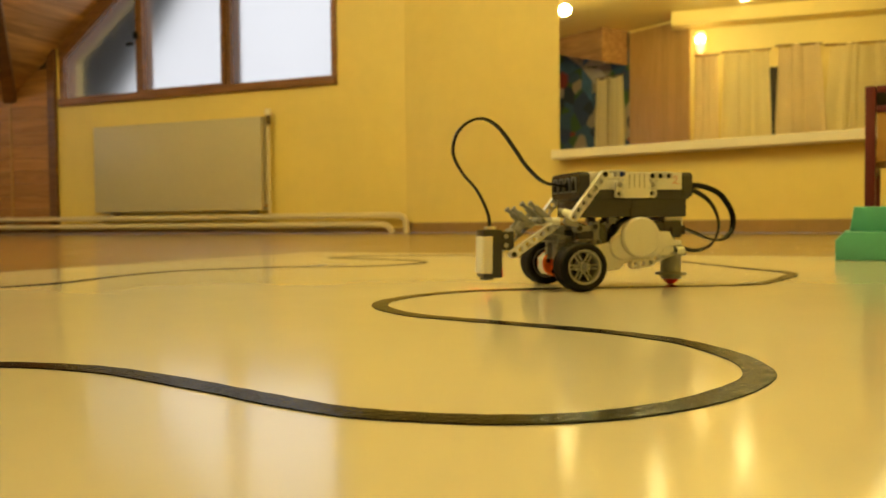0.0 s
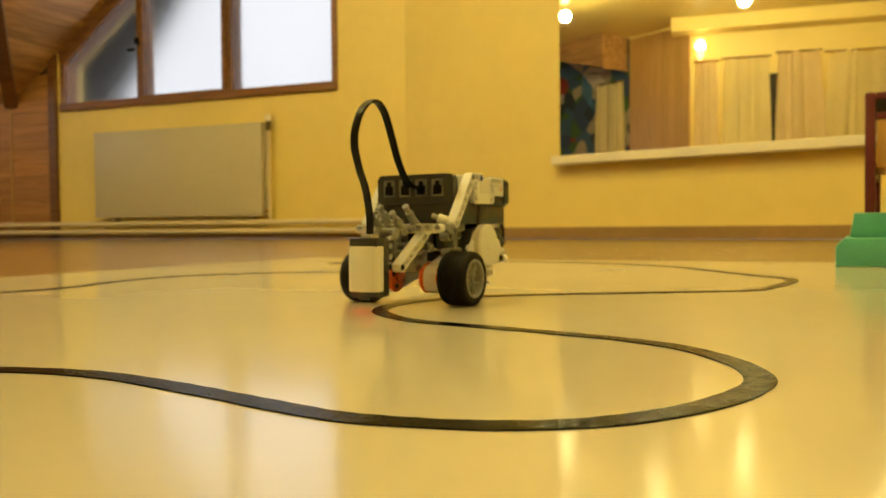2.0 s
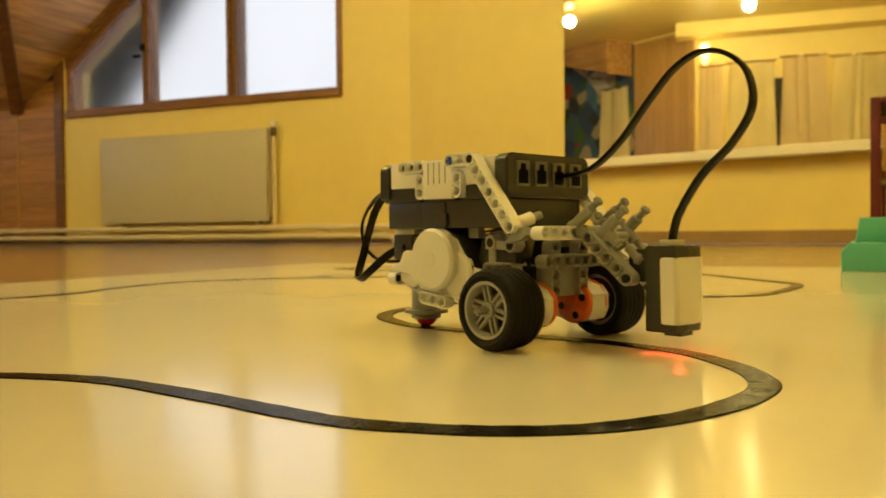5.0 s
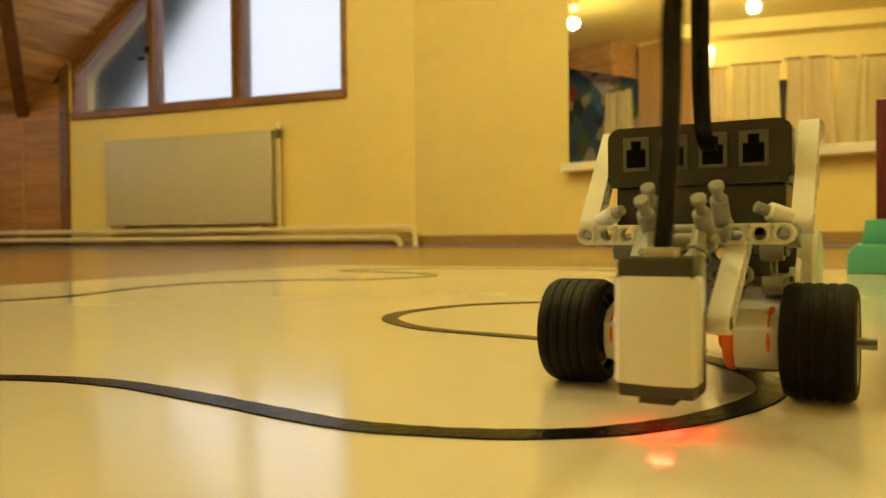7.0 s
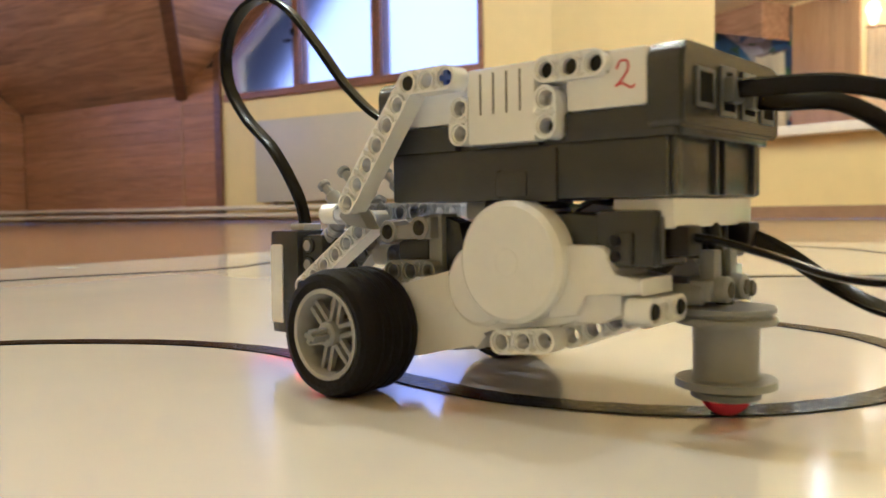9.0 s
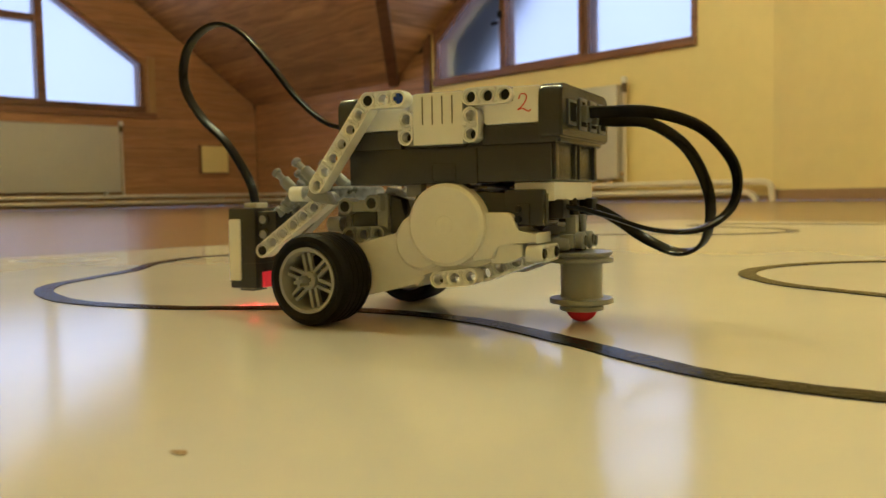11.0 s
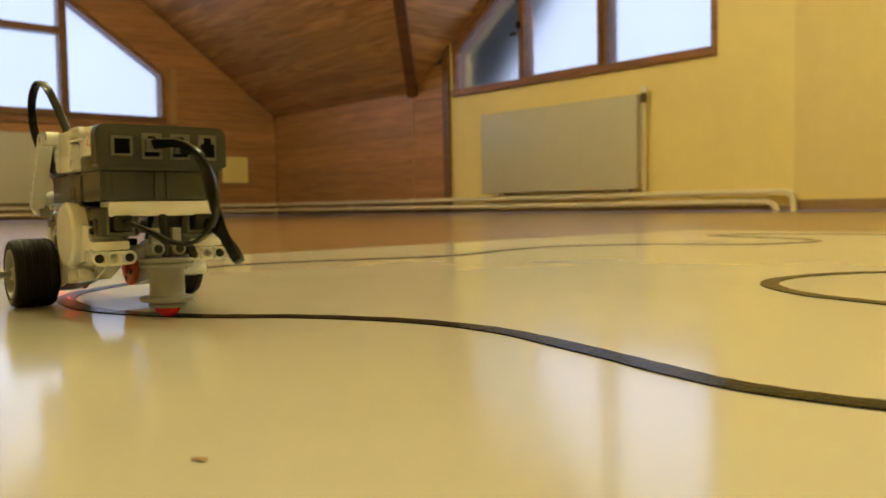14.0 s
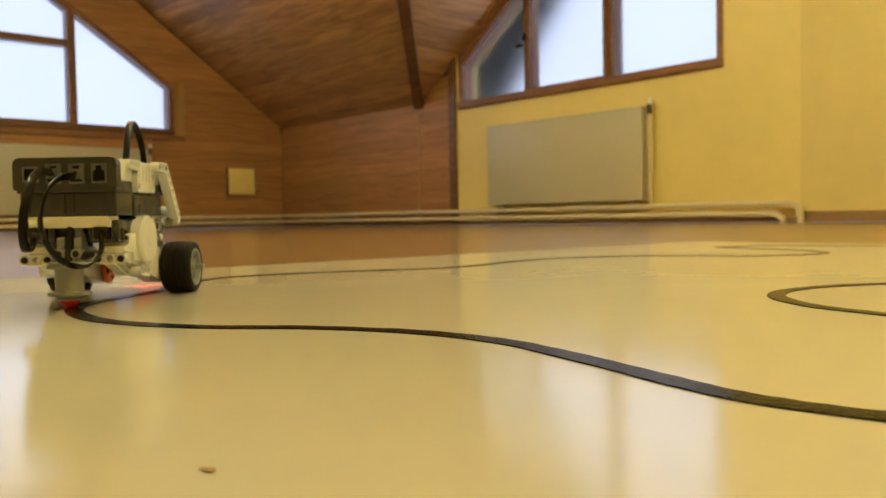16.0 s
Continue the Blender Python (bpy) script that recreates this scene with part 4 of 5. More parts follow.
def motor(s):
    def yy(a, b):
        return sorted((a * s, b * s))
    top = rp("motor_body", mprism([(12, 17), (9, 11.5), (0, 9), (-10, 11), (-22, 15.2), (-44, 17.4), (-48.5, 22), (-50, 26), (-64, 24), (-80, 29), (-88, 33), (-88, 39), (-80, 41), (-76, 52), (-70, 62.4), (-58, 64),
                                   (-46, 58.5), (-34.5, 41), (-18, 40), (-5, 35), (8, 31), (12, 26)], *yy(17, 33), 1.5), LWHITE, "white motor housing")
    part("motor_cap", ycyl(-62.4, 46.4, *yy(30, 40.8), 18.5, 1.6, 48), LWHITE, top, "large round white motor cap")
    part("cap_boss", ycyl(-62.4, 46.4, *yy(40.5, 41.0), 4.2, 0.2, 24), LWHITE, top)
    part("cap_ring", ycyl(-47, 38.5, *yy(30, 35.4), 13.2, 1.5, 36), LWHITE, top)
    part("housing_skin", mprism([(-33.2, 41), (-45.2, 59.6), (-58, 65.3), (-72, 63.3), (-72, 62.2), (-58, 64.2), (-46, 58.7), (-34.3, 41)], *yy(14, 33.6), 0.3), LGREY, top, "dark grey housing edge")
    part("gear_housing", mprism([(-66, 61.5), (-92, 60), (-94, 48), (-86, 40), (-66, 44)], *yy(14, 32.0), 1.5), LGREY, top, "dark grey gear housing")
    sb = part("cable_socket", mbox((-106, yy(12, 33)[0], 45.5), (-88, yy(12, 33)[1], 61.5), 1.5), LGREY, top, "dark grey motor socket block")
    # shade of the motor socket, as a slightly proud black block
    part("socket", mbox((-106.4, yy(16.5, 28)[0], 47.5), (-102, yy(16.5, 28)[1], 58.5)), SOCKSHADE, sb, smooth=False)
    part("socket_frame", ring_bar([(-0.0145, 0.0465), (0.0, 0.0465), (0.0, 0.0595), (-0.0145, 0.0595)], [(-0.0132, 0.0478), (-0.0013, 0.0478), (-0.0013, 0.0582), (-0.0132, 0.0582)], 0.0, 0.0008),
         LSOCKET, sb, "grey socket frame", False, Matrix(((0, -1, 0, -0.1060), (1, 0, 0, 0.0295 if s > 0 else -0.0150), (0, 0, 1, 0), (0, 0, 0, 1))))
    part("socket_block", mbox((-100, yy(20, 34.4)[0], 46.2), (-94.5, yy(20, 34.4)[1], 55.5), 1.0), LGREY, top)
    part("rear_foot", mprism([(-74, 30), (-84, 31.5), (-86, 38.2), (-104, 38.2), (-104, 42.8), (-95.5, 43.0), (-94.2, 44.5), (-93.8, 48.6), (-92.4, 50.8), (-90, 51.6), (-72, 51.8)], *yy(17, 36.2), 0.8), LWHITE, top)
    part("foot_bracket", mprism([(-82, 29), (-90, 29.5), (-97, 32.5), (-97, 38), (-82, 38)], *yy(20, 34.5), 0.8), LWHITE, top)
    part("cable_boot", mbox((-113, yy(17.5, 27)[0], 48.5), (-105, yy(17.5, 27)[1], 57), 1.2), LBLACK, top)
    for zz in (48.5, 53.0):
        part("rivet", ycyl(-95, zz, *yy(34, 35.6), 1.6, 0.3, 12), LBLACK, top)
    part("hole_beam", liftarm(mmv(-57, 33.8 * s, 21.6), (-8, 0, 0.9), (0, 1, 0), 3), LWHITE, top, "white three-hole beam")
    part("rear_beam", liftarm(mmv(-103.0, 17.9 * s, 33.8), (0, s, 0), (1, 0, 0), 3), LWHITE, top, "white three-hole beam")
    for y in (17.9, 33.9):
        part("pin", rod(mmv(-107.2, y * s, 33.8), mmv(-100, y * s, 33.8), 2.3 * MM), LBLACK, top, "black pin")
    part("slant_beam", liftarm(mmv(-76, 24 * s, 24), (-8, 0, 3), (0, 1, 0), 4), LWHITE, top)
    for y0, y1 in ((13, 17.5), (28, 31)):
        bm = ycyl(0, 21.6, *yy(y0, y1), 12.5, 1.2, 24)
        ring = part("drive_ring", bm, ORANGE, top, "orange drive hub ring")
        if y0 == 13:
            for a in range(0, 360, 90):
                # black discs mimic the shade of holes through the ring
                part("ring_hole_shade", ycyl(8 * math.cos(radians(a + 20)), 21.6 + 8 * math.sin(radians(a + 20)), *yy(12.6, 13.4), 2.2, 0.1, 12), LBLACK, ring, "round hole shade as black colour", smooth=False)
            part("ring_boss", ycyl(0, 21.6, *yy(10.5, 13.2), 4.6, 0.5, 16), ORANGE, ring)
    part("drive_drum", ycyl(0, 21.6, *yy(17, 28.5), 11.5, 0.5, 24), LWHITE, top)


def wheel(s):
    w = new("wheel")
    w.parent = robot
    tagged(w, "black rubber tyre on a grey spoked rim")
    prof = [(15.5, -11.8), (18.0, -12.6), (20.2, -11.9), (21.3, -10), (21.6, -8.4)]
    for g in (-6.3, -2.1, 2.1, 6.3):
        prof += [(21.6, g - 1.0), (21.2, g - 0.7), (21.2, g + 0.7), (21.6, g + 1.0)]
    prof += [(21.6, 8.4), (21.3, 10), (20.2, 11.9), (18.0, 12.6), (15.5, 11.8), (15.0, 9.0), (15.0, -9.5)]
    bm = bmesh.new()
    seg = 48
    rings = [[bm.verts.new(mmv(r * math.cos(2 * math.pi * i / seg), h, r * math.sin(2 * math.pi * i / seg))) for i in range(seg)] for r, h in prof]
    for a, b in zip(rings, rings[1:] + rings[:1]):
        for i in range(seg):
            bm.faces.new((a[i], a[(i + 1) % seg], b[(i + 1) % seg], b[i]))
    part("tyre", bm, RUBBER, w)
    out = s
    bm = bmesh.new()
    rp_ = [(15.3, 12.2), (13.8, 12.2), (13.0, 10.5), (13.0, -9), (15.0, -9)]
    rings = [[bm.verts.new(mmv(r * math.cos(2 * math.pi * i / seg), h * out, r * math.sin(2 * math.pi * i / seg))) for i in range(seg)] for r, h in rp_]
    for a, b in zip(rings, rings[1:] + rings[:1]):
        for i in range(seg):
            bm.faces.new((a[i], a[(i + 1) % seg], b[(i + 1) % seg], b[i]))
    rim = part("rim", bm, LRIM, w)
    bm = bmesh.new()
    for i in range(6):
        for off in (-1.6, 1.6):
            add_box(bm, mmv(3.2, 6.5 * out if out > 0 else -8.7, off - 0.75), mmv(13.6, 8.7 if out > 0 else 6.5 * out, off + 0.75), 0.0, Matrix.Rotation(radians(60 * i), 4, "Y"))
    part("spokes", bm, LRIM, rim)
    ya, yb = sorted((-8.0 * out, 11.5 * out))
    part("hub", ycyl(0, 0, ya, yb, 4.2, 0.5, 20), LRIM, rim)
    ya, yb = sorted((11.0 * out, 18.5 * out))
    bm = mbox((-2.3, ya, -0.8), (2.3, yb, 0.8), 0.2)
    add_box(bm, mmv(-0.8, ya, -2.3), mmv(0.8, yb, 2.3))
    part("axle", bm, LMID, rim)
    ya, yb = sorted((-9.0 * out, -6.0 * out))
    part("back_disc", ycyl(0, 0, ya, yb, 13.2, 0.3, 24), LGREY, rim)
    return w


brick()
for sgn in (1, -1):
    bent_beam(sgn)
    motor(sgn)
wheel_l, wheel_r = wheel(1), wheel(-1)
# inner frame between motors and brick
for sgn in (1, -1):
    fb = rp("frame_beam", mprism([(-2.5, 52), (-2.5, 58.5), (-8, 58.5), (-9.5, 56.5), (-17, 57.2), (-18, 60), (-25, 60), (-25, 52.8)], *sorted((25 * sgn, 32.4 * sgn)), 0.6), LMID, "grey forked beam with axle holes")
    for x, z in ((-5.6, 55.0), (-20.4, 56.4)):
        part("collar", ycyl(x, z, *sorted((24.6 * sgn, 33.2 * sgn)), 4.1, 0.4, 20), LMID, fb)
        # dark disc and black cross colour in the shade of a cross-shaped hole
        bm = ycyl(x, z, *sorted((33.0 * sgn, 33.35 * sgn)), 2.6, 0.05, 16)
        part("axle_hole_shade", bm, LGREY, fb, "axle hole shade as a dark disc", smooth=False)
        ya, yb = sorted((33.1 * sgn, 33.6 * sgn))
        bm = mbox((x - 2.2, ya, z - 0.7), (x + 2.2, yb, z + 0.7))
        add_box(bm, mmv(x - 0.7, ya, z - 2.2), mmv(x + 0.7, yb, z + 2.2))
        part("cross_hole_shade", bm, LBLACK, fb, smooth=False)
    rp("frame_beam", liftarm(mmv(-7, 29 * sgn, 41.4), (-1, 0, 0.02), (0, 1, 0), 3), LMID, "grey beam with pins")
    rp("frame_block", mbox((-20, 24 * sgn - 4, 44.5), (-6, 24 * sgn + 4, 53), 1.0), LGREY, "dark grey block between the beams")
    rp("frame_post", mbox((-26.5, 24 * sgn - 4.4, 39), (-20.5, 24 * sgn + 4.4, 61), 0.8), LMID)
    rp("frame_hook", mprism([(-27, 40), (-33, 41), (-36, 47), (-33, 58), (-27, 60)], *sorted((19 * sgn, 27 * sgn)), 0.8), LGREY)
    rp("frame_post", mbox((-44, 24 * sgn - 3, 59), (-36, 24 * sgn + 3, 65), 0.8), LMID)
    rp("upright", liftarm(mmv(6, 12 * sgn, 30), (0, 0, 1), (1, 0, 0), 4), LMID, "grey upright beam")
    if sgn > 0:
        rp("sensor_arm", liftarm(mmv(53, 20.2, 32.4), (-40, 0, 26.5), (0, 1, 0), 7), LWHITE, "white slanted beam that carries the sensor")
    else:
        rp("sensor_link", liftarm(mmv(55, -9, 38), (-28, 0, 24), (0, 1, 0), 5), LMID, "grey slanted beam that carries the sensor")
    rp("elbow", mprism([(-3, 56), (8, 57.5), (12, 60.5), (10, 65), (2, 63)], *sorted((33.5 * sgn, 40 * sgn)), 1.2), LMID)
    cj = rp("cross_joiner", rod(mmv(3.5, 36.5 * sgn, 67), mmv(8, 29 * sgn, 70), 3.6 * MM, 20), LWHITE, "white round axle joiner")
    part("joiner_stub", rod(mmv(7.6, 29.6 * sgn, 69.7), mmv(10.4, 25 * sgn, 71.6), 2.2 * MM, 12), LMID, cj)
rp("pin", ycyl(53, 32.4, 10, 24.2, 2.35, 0.3, 12), LBLACK)
rp("pin", ycyl(55, 38, -13.2, -4, 2.35, 0.3, 12), LBLACK)
rp("cross_beam", liftarm(mmv(19, -36, 61.5), (0, 1, 0), (1, 0, 0), 10), LWHITE, "white cross beam with round holes")
rp("lower_cross_beam", liftarm(mmv(8, -20, 46), (0, 1, 0), (1, 0, 0), 6), LMID, "grey cross beam")
rp("centre_block", mbox((-8, -9, 26), (6, 9, 48), 1.2), LMID)
rp("keel", mbox((-34, -10, 34), (-8, 10, 42), 1.5), LGREY)


def joiner(a, b, r=3.6):
    """A grey axle joiner: thick tube with a collar and a stub at its end."""
    a, b = Vector(mmv(*a)), Vector(mmv(*b))
    bm = bmesh.new()
    add_rod(bm, a, a.lerp(b, 0.72), r * MM, 14)
    add_rod(bm, a.lerp(b, 0.10), a.lerp(b, 0.22), (r + 0.7) * MM, 14)
    add_rod(bm, a.lerp(b, 0.66), b, (r - 1.3) * MM, 10)
    add_rod(bm, a.lerp(b, 0.90), b, (r - 0.5) * MM, 10)
    rp("axle_joiner", bm, LMID, "grey axle joiner")


for y in (15, -9):
    joiner((16, y, 62), (36, y + 1, 79), 3.2)
    joiner((32, y * 0.8 + 1, 57), (51, y * 0.8 + 1, 74), 3.2)
    joiner((47, y * 0.7 + 1, 53), (35, y * 0.7 + 1, 68), 2.9)
    joiner((58, y * 0.5 + 3, 46), (46, y * 0.5 + 3, 57), 2.9)
joiner((24, -11, 62), (24, 19, 62), 3.2)
joiner((40, -8, 59), (40, 17, 59), 3.0)
sb_ = rp("sensor_bracket", mbox((50, -3, 36), (65, 15, 53), 1.5), LGREY)
for zz in (40.5, 48.5):
    part("bracket_ring", ycyl(58, zz, 14.6, 16.2, 3.6, 0.3, 18), LGREY, sb_)
    part("bracket_pin", ycyl(58, zz, 15.4, 16.5, 2.3, 0.2, 12), LMID, sb_, "grey pin")

# light sensor
SX, SY = -2.0, 6.0
sensor = rp("light_sensor", mbox((64.0 + SX, SY - 12.0, 11.0), (82.0 + SX, SY + 12.0, 54.8), 1.6), LGREY, "dark grey light sensor with a white face")
bm = bmesh.new()
prof = [(74.0, -12.7), (81.5, -12.7), (83.2, -11.0), (84.8, 0), (83.2, 11.0), (81.5, 12.7), (74.0, 12.7)]
va = [bm.verts.new(mmv(x + SX, y + SY, 15.4)) for x, y in prof]
vb = [bm.verts.new(mmv(x + SX - 0.6, y + SY, 48.8)) for x, y in prof]
f1, f2 = bm.faces.new(va), bm.faces.new(vb[::-1])
for i in range(len(prof)):
    bm.faces.new((va[i], vb[i], vb[(i + 1) % len(prof)], va[(i + 1) % len(prof)]))
bmesh.ops.bevel(bm, geom=list(f1.edges) + list(f2.edges), offset=0.6 * MM, segments=2, affect="EDGES")
part("face_plate", bm, LWHITE, sensor, "white sensor face plate")
# added skirt that hides the LED's reflection and narrows its floor spot
for a, b in (((71.0, -5.4, 9.2), (72.2, 5.4, 11.2)), ((79.4, -5.4, 9.2), (80.6, 5.4, 11.2)), ((72.2, -5.4, 9.2), (79.4, -4.2, 11.2)), ((72.2, 4.2, 9.2), (79.4, 5.4, 11.2))):
    part("led_blocker", mbox((a[0] + SX, a[1] + SY, a[2]), (b[0] + SX, b[1] + SY, b[2])), LGREY, sensor, smooth=False)
part("red_lens", mbox((62.2 + SX, SY - 4.5, 11.5), (65 + SX, SY + 7.0, 20), 0.8), REDSOFT, sensor, "red glowing lens")
part("led", mbox((72.6 + SX, SY - 3.6, 10.6), (79 + SX, SY + 3.6, 10.95)), REDGLOW, sensor, "bright red light-emitting diode")
part("seam", mbox((63.9 + SX, SY - 12.15, 24.5), (74.2 + SX, SY + 12.15, 25.0)), LBLACK, sensor, smooth=False)
part("plug", mbox((66, SY - 5.0, 54.4), (75, SY + 5.0, 57.6), 0.8), CLEARPLUG, sensor, "clear plastic cable plug")

# cables
rp("sensor_cable", sweep(spline([mmv(*p) for p in ((70.5, 6, 56), (73, 8, 70), (84, 12, 90), (98, 16, 105), (107, 18.5, 122), (104, 20, 139), (93, 20, 150), (79, 19, 153), (65, 17, 146), (51, 14, 130), (36, 11, 111), (18, 8.5, 97), (-5, 7.1, 93.5))]),
                         6.0 * MM, 2.5 * MM, (0, 1, 0)), CABLE, "flat black sensor cable in a tall loop")
rp("motor_cable", sweep(spline([mmv(*p) for p in ((-114, 7, 95), (-126, 6, 95), (-145, 3, 94), (-163, 0, 88), (-174, -2, 78), (-180, -2, 66), (-178, 0, 52), (-166, 4, 43), (-148, 10, 43), (-130, 16, 49), (-116, 20, 53), (-106, 22, 53))]),
                        5.6 * MM, 2.2 * MM, (0, 0.35, 1), 70), CABLE, "flat black motor cable looped behind the robot")
rp("motor_cable", sweep(spline([mmv(*p) for p in ((-114, -8.7, 94), (-125, -9, 92), (-142, -8, 90), (-158, -6, 79), (-167, -6, 62), (-168, -10, 47), (-163, -18, 35), (-151, -26, 31), (-135, -30, 37), (-121, -27, 47), (-112, -23, 52), (-104, -22, 53))]),
                        5.6 * MM, 2.2 * MM, (0, -0.3, 1), -80), CABLE, "flat black motor cable looped behind the robot")
for y, z in ((7, 94.6), (-8.7, 94)):
    rp("cable_plug", mbox((-119, y - 4.2, z - 3.6), (-114.5, y + 4.2, z + 3.4), 0.8), LSOCKET, "grey cable plug")

# rear support
rp("rear_bar", mbox((-109.5, -28.5, 56.2), (-91, 28.5, 64.6), 0.8), LWHITE, "white cross bar under the controller")
link = rp("rear_link", mbox((-112.5, -11, 34.4), (-105.5, 11, 41.0), 1.6), LMID, "grey cross link with axle holes")
for y in (-6.5, 5.5):
    part("collar", rod(mmv(-116.2, y, 38.0), mmv(-104, y, 38.0), 3.9 * MM, 20), LMID, link)
    # uncut collar: a black disc supplies the bore's shade
    part("axle_hole_shade", rod(mmv(-116.5, y, 38.0), mmv(-116.0, y, 38.0), 2.4 * MM, 14), LBLACK, link, "axle hole shade as a dark disc", smooth=False)
    part("fork", mbox((-112.5, y - 2.6, 40), (-107.5, y + 2.6, 49.5), 0.8), LMID, link)
part("pin", rod(mmv(-116.0, -13.4, 37), mmv(-106, -13.4, 37), 2.6 * MM, 14), LBLACK, link, "black pin")
rp("link_arm", rod(mmv(-110, 9, 36.5), mmv(-88, 13, 36.5), 3.3 * MM, 16), LMID)
rp("link_arm", rod(mmv(-110, -9, 36.5), mmv(-88, -13, 36.5), 3.3 * MM, 16), LMID)
rp("drop_axle", rod(mmv(-112.0, 0, 33), mmv(-108.0, 0, 57), 2.4 * MM), LBLACK, "black axle")
caster = rp("caster_spool", lathe([(7, 5.6), (9.6, 5.6), (10.1, 6.0), (10.1, 7.6), (9.2, 8.0), (9.2, 9.2), (14.4, 9.2), (14.7, 9.2), (14.4, 11.4), (10.0, 11.8), (9.4, 13), (9.6, 26.5), (10.2, 27.5), (14.4, 27.8), (14.7, 28.7), (14.4, 29.7), (12.8, 30.0),
                                  (12.8, 31.0), (14.2, 31.3), (14.2, 32.6), (8, 33.2)], Matrix.Translation(mmv(-112.4, 0, 0)) @ Matrix.Diagonal((MM, MM, MM, 1)), 36), LMID, "grey plastic spool")
part("ball", lathe([(7.6 * math.sin(radians(a)) + 0.001, 7.6 - 7.6 * math.cos(radians(a))) for a in range(4, 140, 8)], Matrix.Translation(mmv(-112.4, 0, 0)) @ Matrix.Diagonal((MM, MM, MM, 1)), 28), RED, caster, "glossy red ball")
part("axle", rod(mmv(-112.4, 0, 33), mmv(-112.4, 0, 40), 2.4 * MM), LGREY, caster)

# the hand-drawn red 2 on the shell
bm = sweep(spline([mmv(*p) for p in ((-96.2, 35.35, 99.8), (-97.3, 35.35, 101.8), (-99.4, 35.35, 101.6), (-99.6, 35.35, 99.4), (-97.6, 35.35, 96.6), (-95.8, 35.35, 95.2), (-97.8, 35.35, 95.8), (-100.6, 35.35, 94.4), (-101.6, 35.35, 95.2))], 6),
           0.55 * MM, 0.3 * MM, (0, 0, 1))
rp("number_mark", bm, REDINK, "hand-written red numeral 2")

# ---------------------------------------------------------------- wooden boards of the knee wall and the gable


def board_row(owner, m, spans, z0, z1):
    """One row of boards: spans give x at the lower and at the upper edge."""
    for xa0, xa1, xb0, xb1 in spans:
        if xb0 - xa0 < 0.03 and xb1 - xa1 < 0.03:
            continue
        length = max(xb0, xb1) - min(xa0, xa1)
        bm = bmesh.new()
        c = (min(xa0, xa1), 0.0, z0)
        pts = [(xa0 - c[0], 0.0008), (xb0 - c[0], 0.0008), (xb1 - c[0], z1 - z0 - 0.0008), (xa1 - c[0], z1 - z0 - 0.0008)]
        a = [bm.verts.new((x, 0.001, z)) for x, z in pts]
        b = [bm.verts.new((x, 0.018, z)) for x, z in pts]
        f = bm.faces.new(b)
        bm.faces.new(a[::-1])
        for i in range(4):
            bm.faces.new((a[i], a[(i + 1) % 4], b[(i + 1) % 4], b[i]))
        bmesh.ops.bevel(bm, geom=list(f.edges), offset=0.0018, segments=1, affect="EDGES")
        finish("board", bm, WOOD, owner, m=Matrix.Translation(c))


knee = bpy.data.objects["wall_knee"]
gable = bpy.data.objects["wall_gable"]
BH = 0.095
z = 0.0
while z < 1.35:
    z1 = min(z + BH, 1.352)
    if z < EAVE - 0.01 < z1:
        z1 = EAVE
    spans = []
    if z1 <= EAVE + 0.01:
        spans.append((S_END + 0.02, S_END + 0.02, S_VALLEY - 0.002, S_VALLEY - 0.002))
    lo, hi = (max(0.0, (q - EAVE) / SLOPE) for q in (z, z1))
    if S_VALLEY + hi < S_POST - 0.08:
        spans.append((S_VALLEY + 0.002 + lo, S_VALLEY + 0.002 + hi, S_POST - 0.075, S_POST - 0.075))
    board_row(knee, None, spans, z, z1)
    z = z1
    if z >= 1.352:
        break
z = 0.0
while z < CEIL - 0.01:
    z1 = min(z + BH, CEIL - 0.005)
    lo, hi = (0.02 + max(0.0, (q - EAVE) / SLOPE) for q in (z, z1))
    if z1 <= 0.90 or z >= 2.35:
        spans = [(lo, hi, 3.0, 3.0), (3.004, 3.004, DEPTH, DEPTH)]
    else:
        l0, l1 = (1.20 + max(0.0, (min(q, 2.35) - 1.37) * 1.42 / 0.98) for q in (z, z1))
        r0, r1 = (4.30 - max(0.0, (min(q, 2.35) - 1.37) * 1.10 / 0.98) for q in (z, z1))
        spans = [(lo, hi, l0 - 0.004, l1 - 0.004), (r0 + 0.004, r1 + 0.004, DEPTH, DEPTH)]
    board_row(gable, None, spans, z, z1)
    z = z1
tagged(finish("trim", box((1.10, 0.02, 0.84), (1.17, 0.04, 1.42), 0.004), PALEWOOD, m=F3), "pale wooden trim beside the gable window", "trim", kind="structure")
tagged(finish("trim", box((1.10, 0.02, 0.84), (4.4, 0.05, 0.895), 0.004), TRIMWOOD, m=F3), "brown wooden sill board of the gable window", "trim", kind="structure")

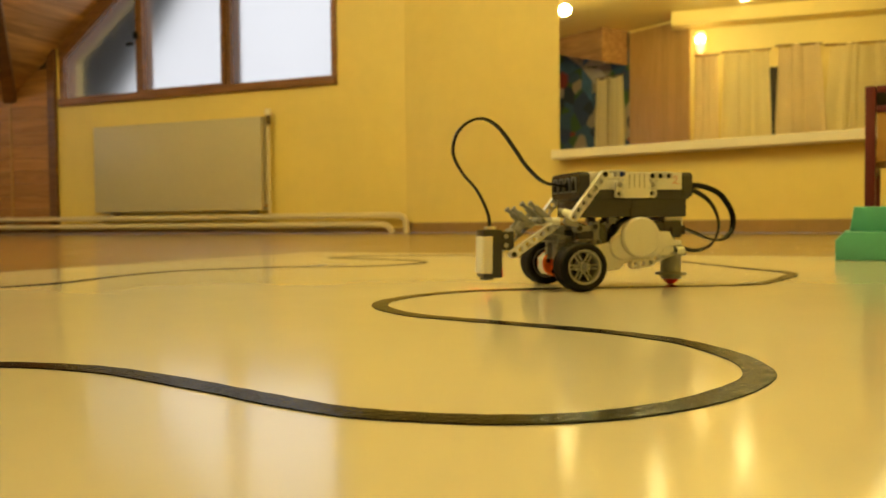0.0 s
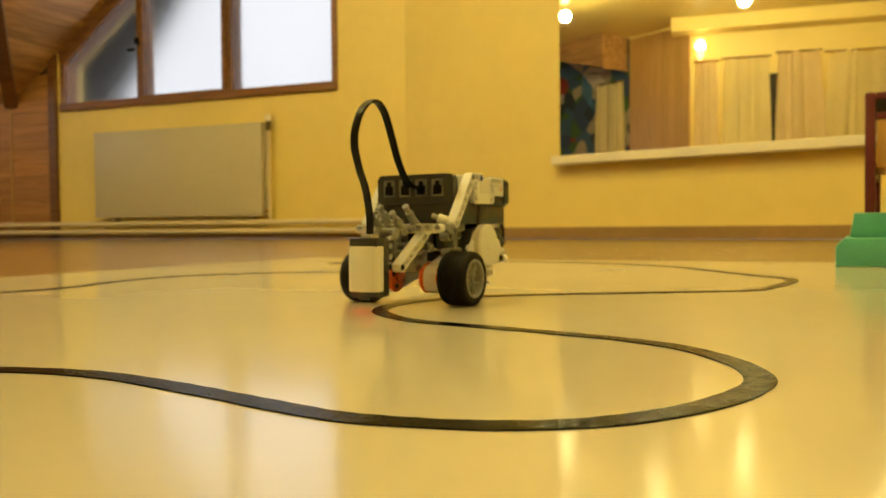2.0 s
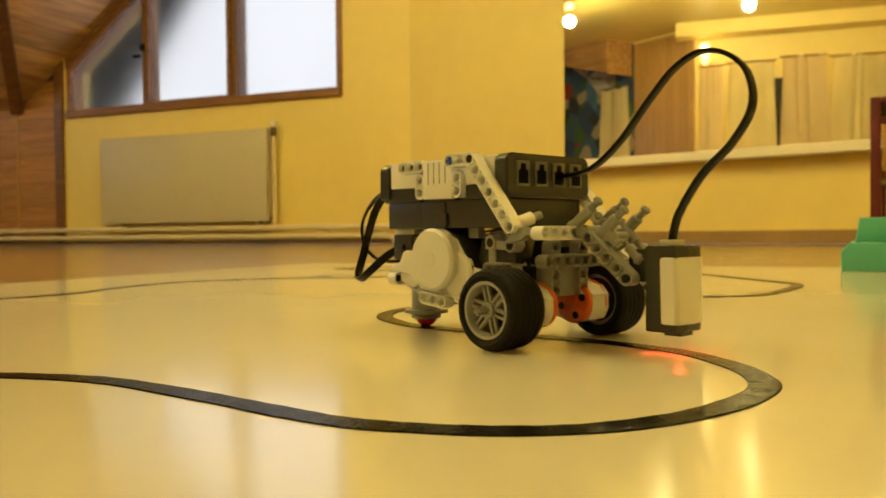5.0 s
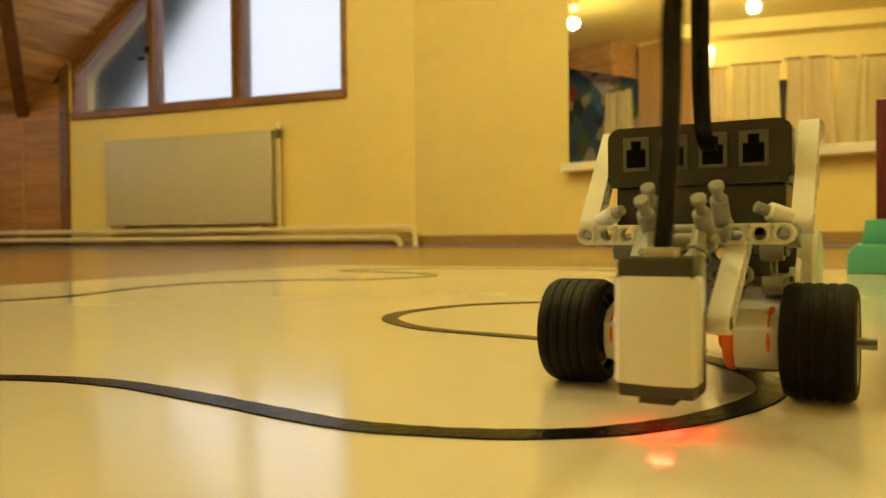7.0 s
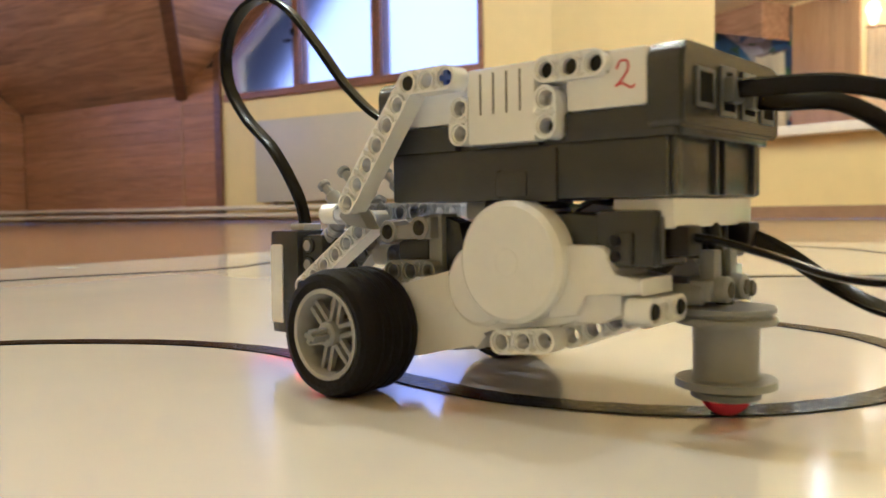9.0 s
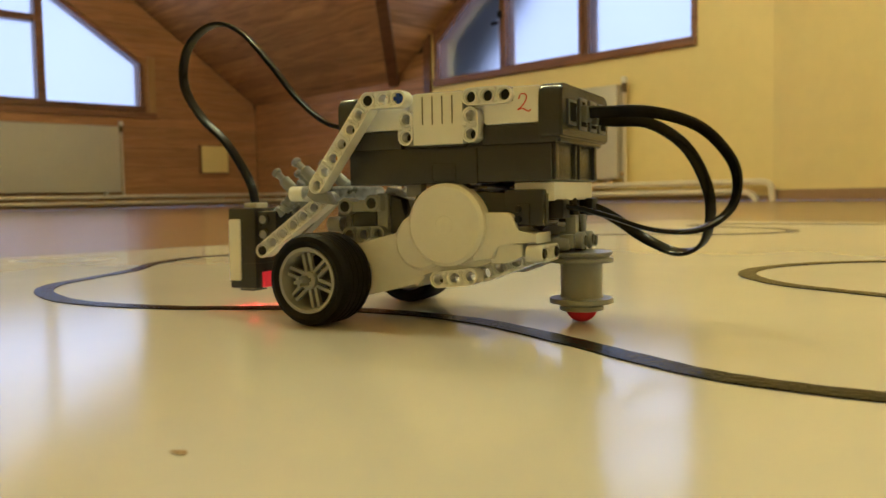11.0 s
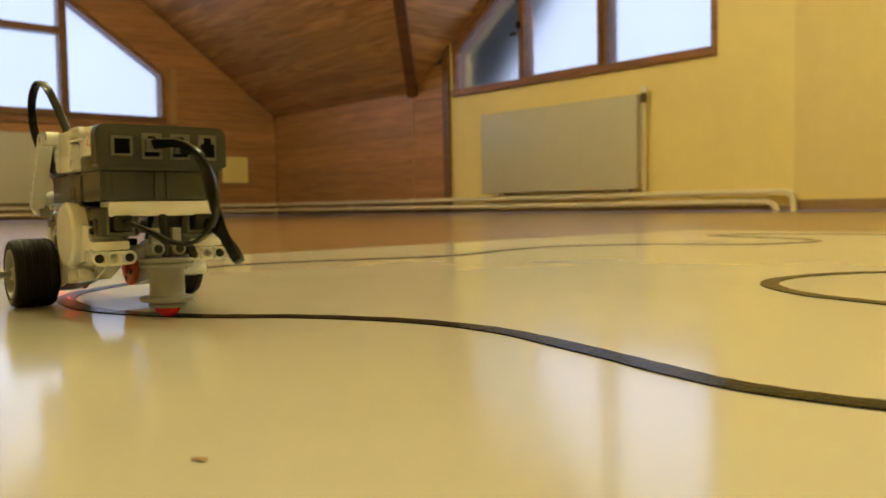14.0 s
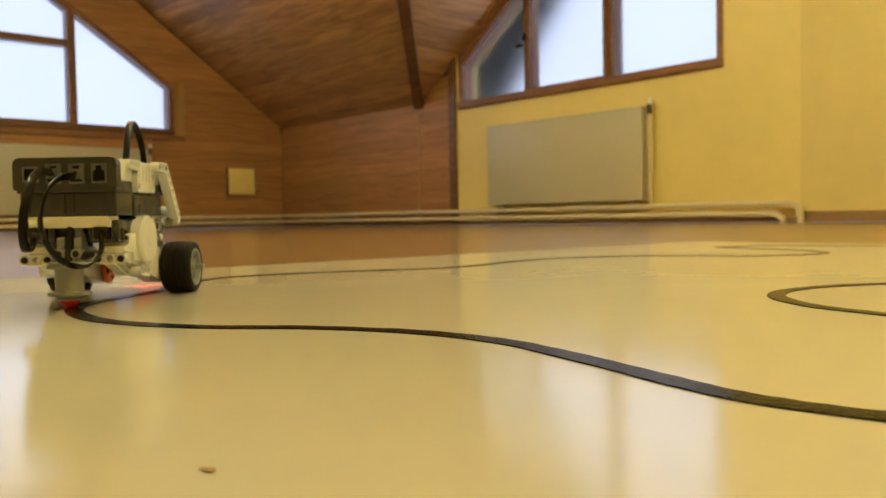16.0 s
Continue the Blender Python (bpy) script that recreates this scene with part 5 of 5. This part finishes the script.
# ---------------------------------------------------------------- how the robot drives
DRIVE = [
    # t, x, y (mm), heading
    (0.0, 110.8, 766.6, 192.7),
    (0.5, 71.7, 753.5, 200.6),
    (1.0, 34.8, 734.0, 210.5),
    (1.5, 0.2, 706.6, 221.9),
    (2.0, -25.2, 672.7, 241.3),
    (2.5, -36.5, 634.7, 267.0),
    (3.0, -32.8, 596.3, 292.7),
    (3.5, -13.3, 559.2, 301.6),
    (4.0, 13.0, 526.1, 308.9),
    (4.5, 38.8, 495.8, 312.4),
    (4.6, 43.4, 489.6, 313.3),
    (5.0, 62.6, 465.1, 312.9),
    (5.2, 72.6, 452.4, 308.8),
    (5.5, 85.4, 432.3, 301.8),
    (6.0, 99.7, 397.2, 286.8),
    (6.5, 103.7, 361.2, 266.8),
    (7.0, 95.1, 326.4, 241.3),
    (7.4, 76.3, 296.8, 217.0),
    (7.5, 69.8, 290.6, 210.4),
    (8.0, 21.3, 269.5, 176.6),
    (8.1, 12.3, 269.8, 171.7),
    (8.5, -20.0, 284.4, 157.2),
    (9.0, -58.0, 308.6, 149.5),
    (9.2, -73.6, 320.8, 147.4),
    (9.7, -110.8, 343.1, 148.6),
    (10.2, -148.8, 358.2, 156.4),
    (10.7, -189.4, 367.8, 169.5),
    (11.3, -235.6, 369.2, 186.9),
    (11.5, -248.3, 368.8, 191.3),
    (12.0, -283.4, 361.4, 190.2),
    (12.2, -298.8, 358.6, 186.2),
    (12.5, -320.6, 359.4, 181.4),
    (13.0, -363.2, 363.2, 169.6),
    (13.5, -401.4, 371.4, 162.6),
    (14.0, -442.3, 390.2, 153.8),
    (14.5, -478.8, 415.8, 142.6),
    (15.0, -507.0, 444.8, 130.1),
    (15.5, -529.2, 471.9, 122.4),
    (16.0, -547.7, 497.6, 117.6),
]


def motions():
    walk(robot, [(t, pose(x / 1000, y / 1000, 0, 0, 0, h)) for t, x, y, h in DRIVE])
    for w, s in ((wheel_l, 1), (wheel_r, -1)):
        rows, turn, last = [], 0.0, None
        n = 160
        for i in range(n + 1):
            t = i * 0.1
            k = max(j for j in range(len(DRIVE)) if DRIVE[j][0] <= t + 1e-6)
            k2 = min(k + 1, len(DRIVE) - 1)
            a, b = DRIVE[k], DRIVE[k2]
            u = (t - a[0]) / (b[0] - a[0]) if k2 > k else 0
            x, y, h = (a[j] + (b[j] - a[j]) * u for j in (1, 2, 3))
            if last:
                ds = (x - last[0]) * math.cos(radians(h)) + (y - last[1]) * math.sin(radians(h))
                turn += math.degrees((ds - s * 45 * radians(h - last[2])) / 21.6)
            last = (x, y, h)
            rows.append((t, pose(0, s * 0.0462, 0.0216, 0, turn, 0)))
        walk(w, rows)


motions()
